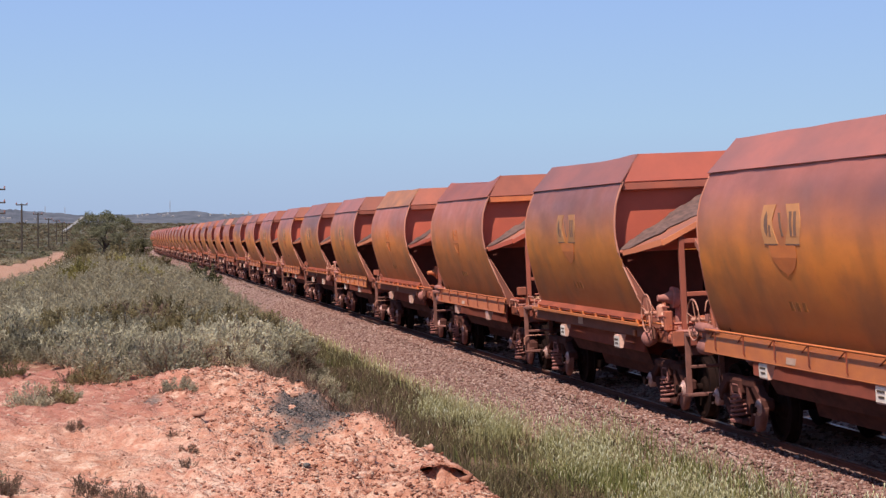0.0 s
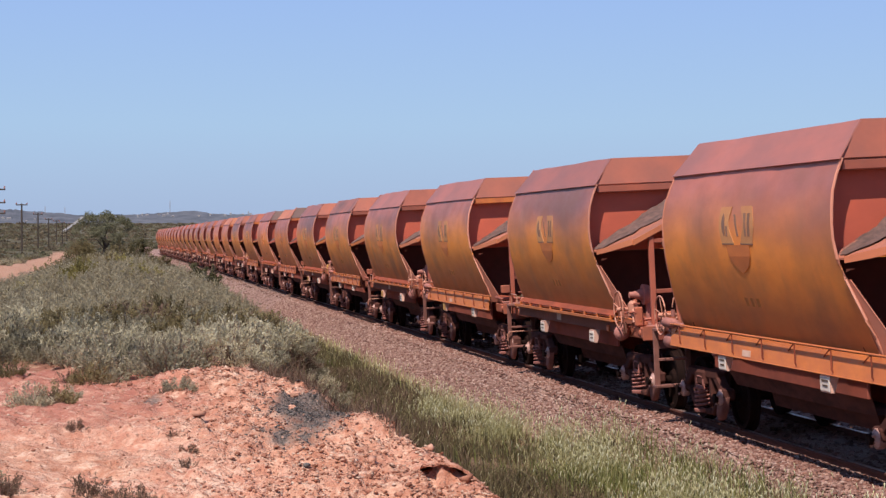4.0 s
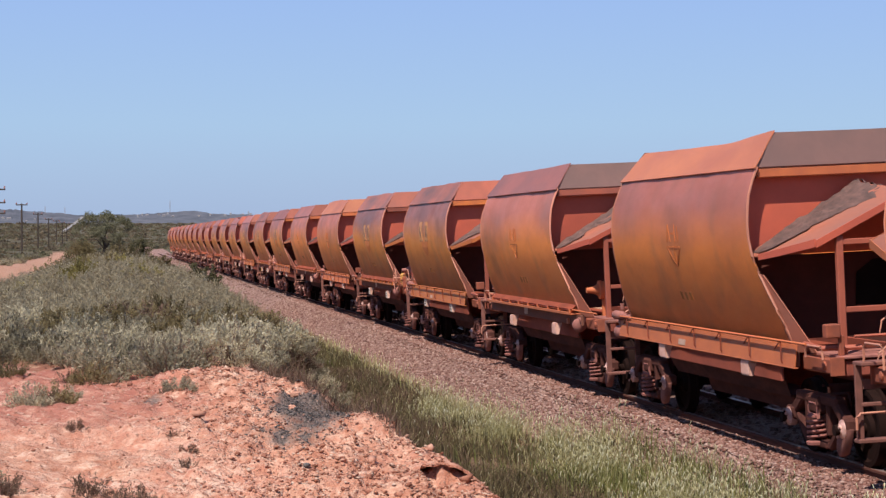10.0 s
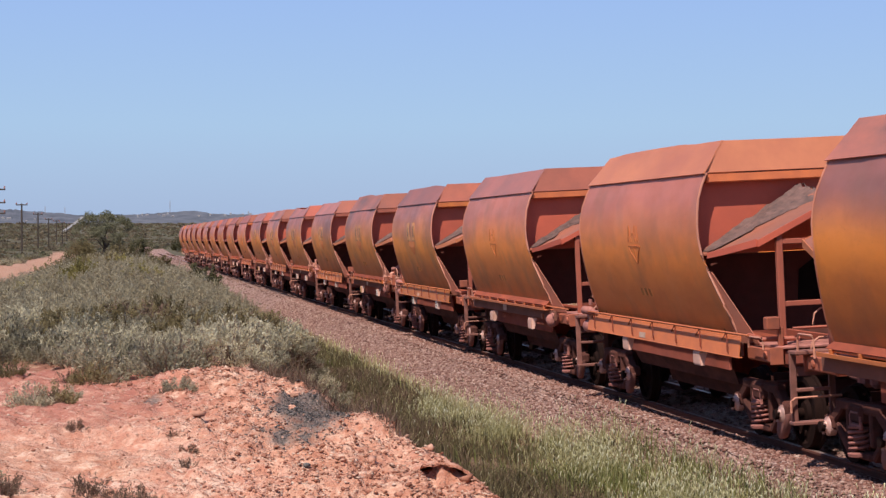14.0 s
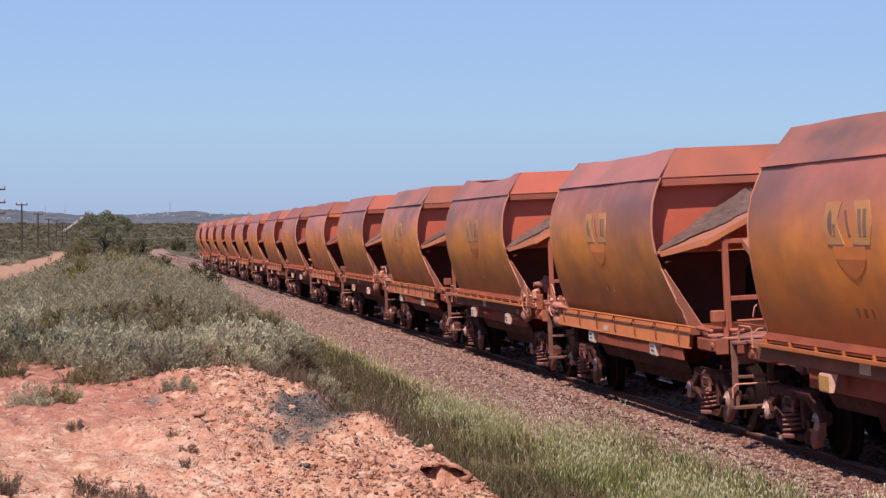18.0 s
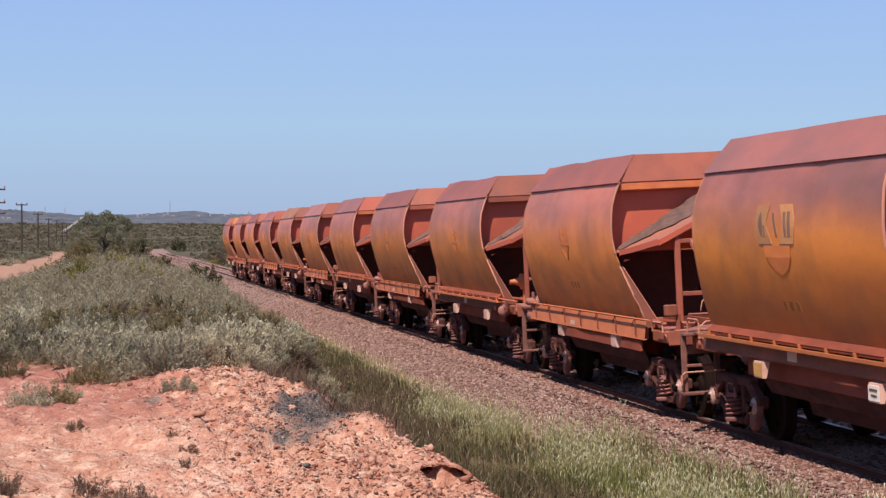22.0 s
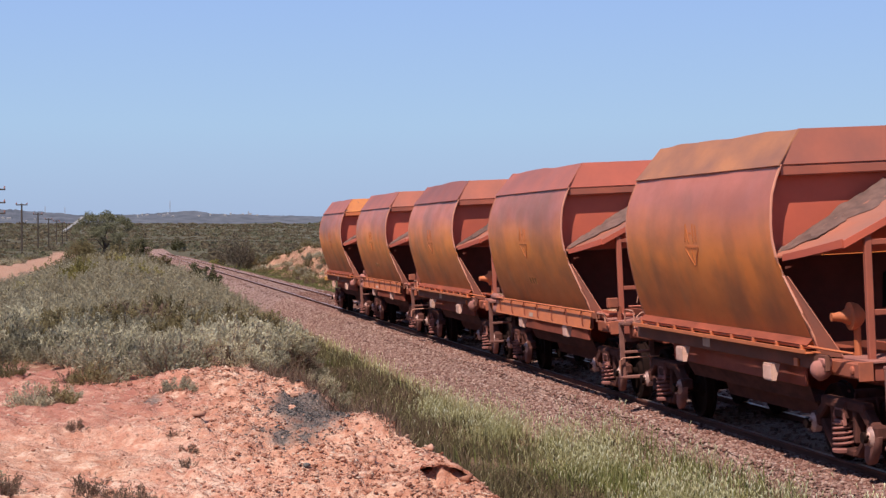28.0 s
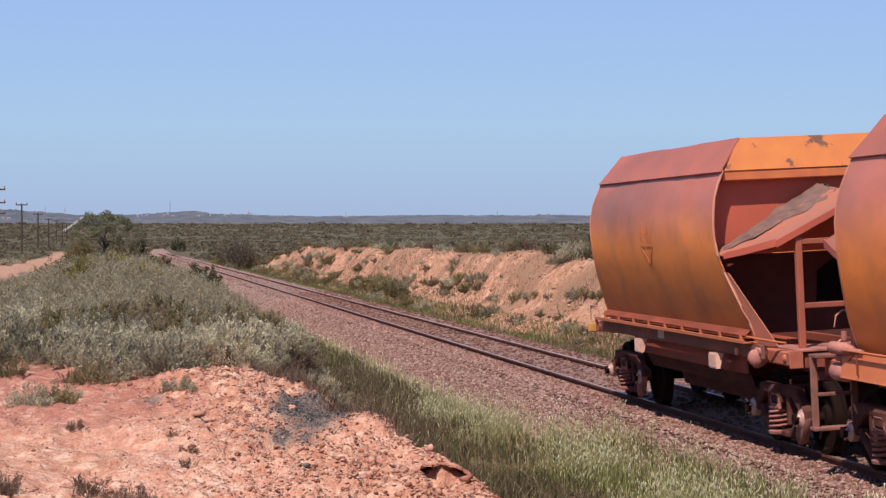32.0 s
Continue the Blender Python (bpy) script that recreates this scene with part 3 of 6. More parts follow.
def build_ground():
    xs = spaced([(-1600, -400, 150), (-400, -60, 30), (-60, -14, 4), (-14, -5, 0.6), (-5, -2.2, 0.1), (-2.2, 4.2, 0.055), (4.2, 4.6, 0.1), (4.6, 12.4, 0.2), (12.4, 16.6, 0.13), (16.6, 17.2, 0.2), (17.2, 30, 1.0), (30, 100, 6), (100, 500, 30), (500, 3001, 150)])
    ys = spaced([(-80, 0, 10), (0, 12, 1.2), (12, 28, 0.06), (28, 30, 0.1), (30, 100, 0.2), (100, 150, 0.35), (150, 210, 0.7), (210, 320, 4), (320, 800, 16), (800, 2000, 80), (2000, 4801, 350)])
    X, Y = np.meshgrid(xs, ys, indexing="ij")
    Z = height(X, Y)
    nx, ny = X.shape
    idx = np.arange(nx * ny).reshape(nx, ny)
    faces = np.stack([idx[:-1, :-1], idx[1:, :-1], idx[1:, 1:], idx[:-1, 1:]], -1).reshape(-1, 4)
    me = soup("ground", np.stack([X, Y, Z], -1).reshape(-1, 3), faces, GROUND)
    me.shade_smooth()
    x, y = X.ravel(), Y.ravel()
    pad = step(0.55, 0.15, x - edge_x(y)) * (1 - step(29.2, 31.0, y + 0.8 * wave(x, y, 1.6, 20))) * step(-60, -20, x)
    road = step(-12.5, -10.5, x + 1.5 * wave(x, y, 9, 21) + 0.018 * (220 - y)) * step(-4.2, -5.2, x + 0.5 * wave(x, y, 12, 29)) * step(104, 112, y) * step(365, 335, y)
    bank = step(12.6, 13.2, x) * step(16.6, 15.4, x + 0.5 * wave(x, y, 2.5, 22)) * step(203, 185, y)
    ball = step(6.35, 6.75, x + 0.2 * wave(x, y, 0.8, 23)) * step(10.9, 10.5, x) * (y < 600)
    ash = 0.95 * np.exp(-((x - 2.2) / 0.42) ** 2 - ((y - 21.8) / 1.3) ** 2) + 0.62 * np.exp(-((x - 1.68) / 0.4) ** 2 - ((y - 19.5) / 0.9) ** 2) + 0.45 * np.exp(-((x - 0.4) / 0.3) ** 2 - ((y - 23) / 0.9) ** 2)
    plain = np.maximum(step(60, 200, y), step(17, 22, x))
    crust = step(20.5, 16.5, y + 1.2 * wave(x, y, 1.5, 24)) * step(2.0, 0.6, x + 0.5 * wave(x, y, 1.1, 25))
    redsoil = (y < 40) * step(19.3, 22.3, y + 1.0 * wave(x, y, 1.3, 26)) * step(1.6, 0.5, x + 0.4 * wave(x, y, 0.9, 27))
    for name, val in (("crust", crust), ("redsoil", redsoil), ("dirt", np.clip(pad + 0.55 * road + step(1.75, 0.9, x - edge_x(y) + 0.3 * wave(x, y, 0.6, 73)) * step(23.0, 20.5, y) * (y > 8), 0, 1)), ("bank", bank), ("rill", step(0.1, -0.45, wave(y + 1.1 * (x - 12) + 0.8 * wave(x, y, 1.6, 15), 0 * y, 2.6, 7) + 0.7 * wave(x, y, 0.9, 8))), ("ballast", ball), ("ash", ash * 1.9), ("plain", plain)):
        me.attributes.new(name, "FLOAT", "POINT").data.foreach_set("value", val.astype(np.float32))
    ob = new("ground", me)
    return tagged(ob, "red dirt and scrub land beside the railway line", "ground", kind="structure")


build_ground()


# ---- rails and sleepers ----
def build_rails():
    prof = [(-0.065, -0.155), (0.065, -0.155), (0.065, -0.143), (0.012, -0.12), (0.012, -0.045), (0.036, -0.03), (0.036, -0.006), (0.028, 0.0), (-0.028, 0.0), (-0.036, -0.006), (-0.036, -0.03), (-0.012, -0.045), (-0.012, -0.12), (-0.065, -0.143)]
    n = len(prof)
    for side in (-1, 1):
        s = Shape()
        rows = [-60.0, 60.0, 180.0, 330.0, 500.0]
        vs = [track_pose(y) @ Vector((side * (GAUGE / 2 + 0.036) + px, 0, pz)) for y in rows for px, pz in prof]
        fs = [(i * n + k, i * n + (k + 1) % n, (i + 1) * n + (k + 1) % n, (i + 1) * n + k) for i in range(len(rows) - 1) for k in range(n)]
        s.put(vs, fs)
        me = s.mesh("rail", RAILSIDE)
        me.materials.append(RAILTOP)
        for poly in me.polygons:
            if poly.normal.z > 0.8 and poly.center.z > GRADE * poly.center.y - 0.02 and poly.index % n in (6, 7, 8):
                poly.material_index = 1
        tagged(new("rail", me), "worn steel rail with a dull top and rusty web", "rail", kind="structure")


build_rails()


def build_sleepers():
    """Sleepers, nearly buried in the ballast, with the clips that hold the rails."""
    track = tagged(new("track"), "railway sleepers half buried in ballast under the rails", "railway track", kind="structure")
    me = Shape().box((0, 0, -0.2), (2.0, 0.22, 0.09), 0.02).mesh("sleeper", TIMBER)
    c = Shape()
    for side in (-1, 1):
        for o in (-0.085, 0.085):
            c.box((side * (GAUGE / 2 + 0.036) + o, 0, -0.125), (0.09, 0.11, 0.05), 0.012)
    clip = c.mesh("rail_clip", RAILSIDE)
    for k in range(170):
        ob = new("sleeper", me)
        ob.parent = track
        ob.matrix_basis = track_pose(9.0 + 0.68 * k)
        part("rail_clip", clip, RAILSIDE, ob)


build_sleepers()


# ---- the ore wagons ----
SIDE = [(1.065, 1.31), (1.13, 1.47), (1.20, 1.66), (1.265, 1.86), (1.325, 2.06), (1.375, 2.26), (1.40, 2.46), (1.405, 2.62), (1.39, 2.78), (1.36, 2.94), (1.30, 3.10), (1.225, 3.26)]
CACHE = {}


def half_length(z):
    """Half the length of the hopper's side at height z: longer at the foot."""
    return 3.36 - 0.36 * step(1.3, 2.5, z) - 0.1 * step(2.6, 3.26, z)


def cached(key, make, mat, smooth=False):
    if key not in CACHE:
        CACHE[key] = make().mesh(key if isinstance(key, str) else key[0], mat, smooth)
    return CACHE[key]


def side_sheet(sx, seed):
    s = Shape()
    n = 33
    grid = []
    for x, z in SIDE:
        L = float(half_length(z))
        row = []
        for j in range(n):
            y = -L + 2 * L * j / (n - 1)
            d = 0.013 * float(wave(y * 1.0, z * 0.8, 1.3, seed)) + 0.004 * float(wave(y, z, 0.5, seed + 5))
            d *= min(1.0, 4 * (1 - abs(y) / L) + 0.15) * (0.1 + 0.9 * float(step(0.6, 1.1, abs(y))))
            if j in (5, 10, 22, 27):
                # welded seams, drawn in a little
                d -= 0.007
            row.append((sx * (x - 0.012 + d), y, z))
        grid.append(row)
    return s.sheet(grid, (-sx * 0.016, 0, 0))


def top_plate(sx, seed, dent, bends=(0, 0, 0, 0)):
    """The sloping plate above a side; bends lift or drop its rim, from the rear end to the front."""
    s = Shape()
    n = 25
    grid = []
    for i, (x, z, L) in enumerate(((1.256, 3.25, 2.93), (1.15, 3.38, 2.86), (1.05, 3.51, 2.79), (0.94, 3.645, 2.74))):
        row = []
        for j in range(n):
            y = -L + 2 * L * j / (n - 1)
            f = 3 * (1 - j / (n - 1))
            k = min(int(f), 2)
            rim = bends[k] + (bends[k + 1] - bends[k]) * float(step(0, 1, f - k))
            w = float(wave(y, 0, 0.8, seed)) * dent * (0.4, 0.7, 0.9, 1.2)[i]
            dz = (0.0, 0.1, 0.4, 1.0)[i] * (rim + dent * 0.5 * float(wave(y, 0, 0.7, seed + 3)))
            # a dropped rim folds inwards
            row.append((sx * (x - abs(w) * 0.8 + 0.25 * w + (0.0, 0.2, 0.3, 0.6)[i] * min(0.0, rim)), y, z + dz))
        grid.append(row)
    return s.sheet(grid, (-sx * 0.014, 0, -0.006))


def end_plate(sy):
    s = Shape()
    return s.sheet([[(-1.235, sy * 2.88, 3.258), (0, sy * 2.88, 3.258), (1.235, sy * 2.88, 3.258)], [(-0.935, sy * 2.735, 3.645), (0, sy * 2.735, 3.64), (0.935, sy * 2.735, 3.645)]], (0, -sy * 0.014, -0.006))


def canopy(sy):
    """The gabled slope sheet that sticks out over the wagon's end."""
    s = Shape()
    for sx in (-1, 1):
        s.sheet([[(sx * 1.345, sy * 2.785, 2.28), (0, sy * 2.785, 3.03)], [(sx * 1.30, sy * 3.02, 2.27), (0, sy * 3.3, 3.0)], [(sx * 1.04, sy * 4.22, 2.43), (0, sy * 4.22, 2.93)]], (0, 0, -0.018))
    return s


def spill(sy, sx, seed):
    """Ore fines that lie on a slope sheet."""
    s = Shape()
    a, b, c, d = Vector((sx * 1.30, sy * 2.80, 2.295)), Vector((sx * 0.02, sy * 2.80, 3.01)), Vector((sx * 1.12, sy * 4.19, 2.395)), Vector((sx * 0.02, sy * 4.19, 2.92))
    grid = []
    reach = (0.95, 0.85, 0.72, 0.6)[seed % 4]
    for i in range(31):
        row = []
        for j in range(29):
            u, v = i / 30, j / 28
            far = reach * (0.22 + 0.78 * v ** 0.8) + 0.10 * float(wave(v * 3, 0, 0.35, seed)) + 0.06 * float(wave(v * 3, 0, 0.11, seed + 4))
            uu = min(u * far, 0.97)
            p = (a * (1 - uu) + c * uu) * (1 - v) + (b * (1 - uu) + d * uu) * v
            body = min(1.0, 5.0 * (1 - u)) * min(1.0, 6 * v + 0.2)
            lump = 0.014 + 0.024 * float(wave(u * 1.5, v * 1.5, 0.16, seed + 2)) + 0.02 * float(wave(u * 1.5, v * 1.5, 0.055, seed + 3))
            heap = 0.05 * (1 - u) ** 2 * v
            row.append(p + Vector((0, 0, -0.006 + body * max(0.0, lump) + heap)))
        grid.append(row)
    return s.sheet(grid, (0, 0, -0.004))


def bogie_frame(sx):
    """A cast side frame with its arch, window and feet over the axle boxes."""
    s = Shape()
    x = sx * 0.775
    s.box((x, 0, 0.68), (0.13, 1.25, 0.11), 0.02)
    for sy in (-1, 1):
        m = pose(0, 0, 0, -sy * 32, 0, 0)
        s.box((x, sy * 0.66, 0.57), (0.12, 0.42, 0.13), 0.02, m)
        s.box((x, sy * 0.83, 0.46), (0.16, 0.26, 0.15), 0.025)
        s.box((x, sy * 0.32, 0.47), (0.12, 0.09, 0.36), 0.02)
        m = pose(0, 0, 0, sy * 38, 0, 0)
        s.box((x, sy * 0.5, 0.31), (0.11, 0.46, 0.09), 0.02, m)
    s.box((x, 0, 0.19), (0.15, 0.62, 0.08), 0.02)
    return s


def spring(sx):
    """A nest of coil springs on a round seat, under the yoke at the bolster's end."""
    s = Shape()
    s.lathe((sx * 0.83, 0, 0.17), (0, 0, 1), [(0, 0.09), (0.01, 0.125), (0.04, 0.13), (0.055, 0.1)], 14)
    for rad, thick, turns in ((0.105, 0.0185, 4), (0.055, 0.013, 5)):
        n = 10 * turns
        s.tube([(sx * 0.83 + rad * math.cos(k * math.pi / 5), rad * math.sin(k * math.pi / 5), 0.235 + 0.225 * k / n) for k in range(n + 1)], thick, 6)
    s.lathe((sx * 0.83, 0, 0.475), (0, 0, 1), [(0, 0.11), (0.02, 0.115), (0.03, 0.06)], 14)
    s.tube([(sx * 0.86, -0.135, 0.47), (sx * 0.86, -0.135, 0.6), (sx * 0.86, -0.1, 0.635), (sx * 0.86, 0.1, 0.635), (sx * 0.86, 0.135, 0.6), (sx * 0.86, 0.135, 0.47)], 0.022, 6)
    return s.box((sx * 0.86, 0.0, 0.505), (0.05, 0.27, 0.03), 0.006)


def pedestal(sx):
    """The shield-shaped foot below the axle end, thicker in the middle."""
    rim = [(-0.70, 0.48), (-0.80, 0.55), (-0.93, 0.53), (-0.985, 0.43), (-0.93, 0.27), (-0.80, 0.12), (-0.64, 0.08), (-0.60, 0.16), (-0.65, 0.34)]
    n = len(rim)
    cy, cz = -0.77, 0.34
    rings = [[(sx * x, cy + (y - cy) * k, cz + (z - cz) * k) for y, z in rim] for x, k in ((0.78, 0.9), (0.83, 0.9), (0.86, 0.76), (0.868, 0.5))]
    return Shape().put([p for ring in rings for p in ring], [(a * n + k, a * n + (k + 1) % n, (a + 1) * n + (k + 1) % n, (a + 1) * n + k) for a in range(3) for k in range(n)] + [tuple(range(n)), tuple(range(3 * n, 4 * n))])


def brake_rigging():
    """Brake beams with their shoes, and the transom between the wheels."""
    s = Shape()
    for sy in (-1, 1):
        s.box((0, sy * 0.34, 0.4), (1.2, 0.09, 0.16), 0.015)
        for sx in (-1, 1):
            s.box((sx * 0.54, sy * 0.385, 0.42), (0.1, 0.06, 0.3), 0.015)
            s.tube([(sx * 0.54, sy * 0.36, 0.5), (sx * 0.56, sy * 0.3, 0.76)], 0.02, 5)
        s.box((0, sy * 0.62, 0.62), (1.1, 0.1, 0.3), 0.02)
    return s.box((0, 0, 0.45), (0.5, 1.5, 0.12), 0.02)


def wheelset():
    s = Shape()
    for sx in (-1, 1):
        x = sx * 0.5
        s.lathe((x, 0, 0), (sx, 0, 0), [(-0.03, 0.08), (-0.03, 0.445), (0.0, 0.445), (0.012, 0.422), (0.10, 0.415), (0.105, 0.36), (0.06, 0.34), (0.045, 0.15), (0.09, 0.12), (0.1, 0.07)], 24)
    s.lathe((-0.95, 0, 0), (1, 0, 0), [(0, 0.06), (1.9, 0.06)], 10)
    s.box((0.56, 0.25, 0), (0.03, 0.07, 0.05), 0.01).box((-0.56, 0.25, 0), (0.03, 0.07, 0.05), 0.01)
    return s


def axle_box(sx):
    s = Shape()
    s.lathe((sx * 0.79, 0, 0), (sx, 0, 0), [(0.0, 0.108), (0.07, 0.108), (0.085, 0.09), (0.095, 0.064), (0.12, 0.056), (0.125, 0.04)], 14)
    for k in range(3):
        a = 2.094 * k + 0.5
        s.lathe((sx * 0.905, 0.07 * math.cos(a), 0.07 * math.sin(a)), (sx, 0, 0), [(0, 0.018), (0.02, 0.016)], 6)
    return s


def hand_wheel(c):
    s = Shape()
    c = Vector(c)
    ring = [c + Vector((0, 0.26 * math.cos(6.28319 * k / 24), 0.26 * math.sin(6.28319 * k / 24))) for k in range(25)]
    s.tube(ring, 0.011, 6, cap=False)
    for k in range(5):
        a = 6.28319 * k / 5 + 0.3
        s.tube([c + Vector((0.03, 0, 0)), c + Vector((0, 0.255 * math.cos(a), 0.255 * math.sin(a)))], 0.008, 5)
    s.lathe(c - Vector((0.03, 0, 0)), (1, 0, 0), [(0, 0.02), (0.02, 0.032), (0.06, 0.032), (0.25, 0.016)], 10)
    return s


def on_side(sx, y, z, proud=0.012):
    """A point on the hopper's side at y and height z."""
    for (x0, z0), (x1, z1) in zip(SIDE, SIDE[1:]):
        if z0 <= z <= z1:
            return (sx * (x0 + (x1 - x0) * (z - z0) / (z1 - z0) - 0.012 + proud), y, z)
    return (sx * (SIDE[-1][0] + proud), y, z)


def emblem_piece(sx, outline, proud, bend=5):
    """A painted shape on the curved side: outline in (y, z)."""
    s = Shape()
    zs = [z for _, z in outline]
    lo, hi = min(zs), max(zs)
    rows = []
    for i in range(bend + 1):
        z = lo + (hi - lo) * i / bend
        z = min(max(z, lo + 1e-4), hi - 1e-4)
        cuts = []
        for (y0, z0), (y1, z1) in zip(outline, outline[1:] + outline[:1]):
            if (z0 <= z) != (z1 <= z):
                cuts.append(y0 + (y1 - y0) * (z - z0) / (z1 - z0))
        a, b = min(cuts), max(cuts)
        rows.append([on_side(sx, a + (b - a) * k / 3, z, proud) for k in range(4)])
    return s.sheet(rows, (-sx * 0.004, 0, 0))


def edge_strip(sx, sy):
    """The thick rolled edge at each end of a side sheet."""
    return Shape().tube([(sx * (x - 0.018), sy * float(half_length(z)), z) for x, z in SIDE], 0.016, 6)


EMBLEM = (
    ("emblem_panel", [(0.64, 2.62), (0.55, 2.83), (0.15, 2.83), (0.28, 2.62), (0.12, 2.41), (0.55, 2.41)], 0.006, 0),
    ("emblem_panel", [(-0.64, 2.62), (-0.55, 2.83), (-0.15, 2.83), (-0.28, 2.62), (-0.12, 2.41), (-0.55, 2.41)], 0.006, 0),
    ("emblem_shield", [(0.42, 2.39), (0.38, 2.24), (0.2, 2.12), (0.0, 2.07), (-0.2, 2.12), (-0.38, 2.24), (-0.42, 2.39)], 0.006, 1),
    ("emblem_bar", [(0.52, 2.62), (0.48, 2.74), (0.43, 2.76), (0.40, 2.72), (0.40, 2.52), (0.43, 2.49), (0.48, 2.50)], 0.010, 2),
    ("emblem_bar", [(0.37, 2.49), (0.37, 2.61), (0.31, 2.61), (0.31, 2.49)], 0.010, 2),
    ("emblem_bar", [(0.08, 2.74), (0.02, 2.74), (-0.08, 2.49), (-0.02, 2.49)], 0.006, 2),
    ("emblem_bar", [(-0.31, 2.49), (-0.28, 2.75), (-0.36, 2.75), (-0.37, 2.49)], 0.010, 2),
    ("emblem_bar", [(-0.41, 2.49), (-0.42, 2.75), (-0.50, 2.75), (-0.49, 2.49)], 0.010, 2),
    ("emblem_edge", [(0.55, 2.395), (0.55, 2.41), (0.12, 2.41), (0.12, 2.395)], 0.007, 2),
    ("emblem_edge", [(-0.55, 2.395), (-0.55, 2.41), (-0.12, 2.41), (-0.12, 2.395)], 0.007, 2),
)


OLD_SIGN = (
    [(0.33, 2.42), (0.24, 2.70), (0.19, 2.70), (0.28, 2.42)],
    [(0.10, 2.42), (0.19, 2.70), (0.24, 2.70), (0.15, 2.42)],
    [(-0.12, 2.42), (-0.12, 2.70), (-0.16, 2.70), (-0.16, 2.42)],
    [(-0.27, 2.42), (-0.27, 2.68), (-0.31, 2.68), (-0.31, 2.42)],
    [(0.07, 2.54), (0.07, 2.57), (-0.07, 2.57), (-0.07, 2.54)],
    [(0.36, 2.33), (0.36, 2.355), (-0.36, 2.355), (-0.36, 2.33)],
    [(0.36, 2.33), (0.32, 2.33), (0.0, 2.04), (0.04, 2.04)],
    [(-0.30, 2.33), (-0.36, 2.33), (-0.05, 2.05), (0.01, 2.05)],
    [(0.012, 2.06), (0.012, 2.33), (-0.012, 2.33), (-0.012, 2.06)],
)


def load_block(sx, y):
    """A bracket block under the solebar, thinner at its foot."""
    v = [(sx * x, y + oy, z) for z, deep in ((1.06, 0.10), (0.87, 0.045)) for x in (1.2, 1.2 - deep) for oy in (-0.14, 0.14)]
    return Shape().put(v, [(0, 1, 3, 2), (4, 6, 7, 5), (0, 4, 5, 1), (2, 3, 7, 6), (0, 2, 6, 4), (1, 5, 7, 3)])


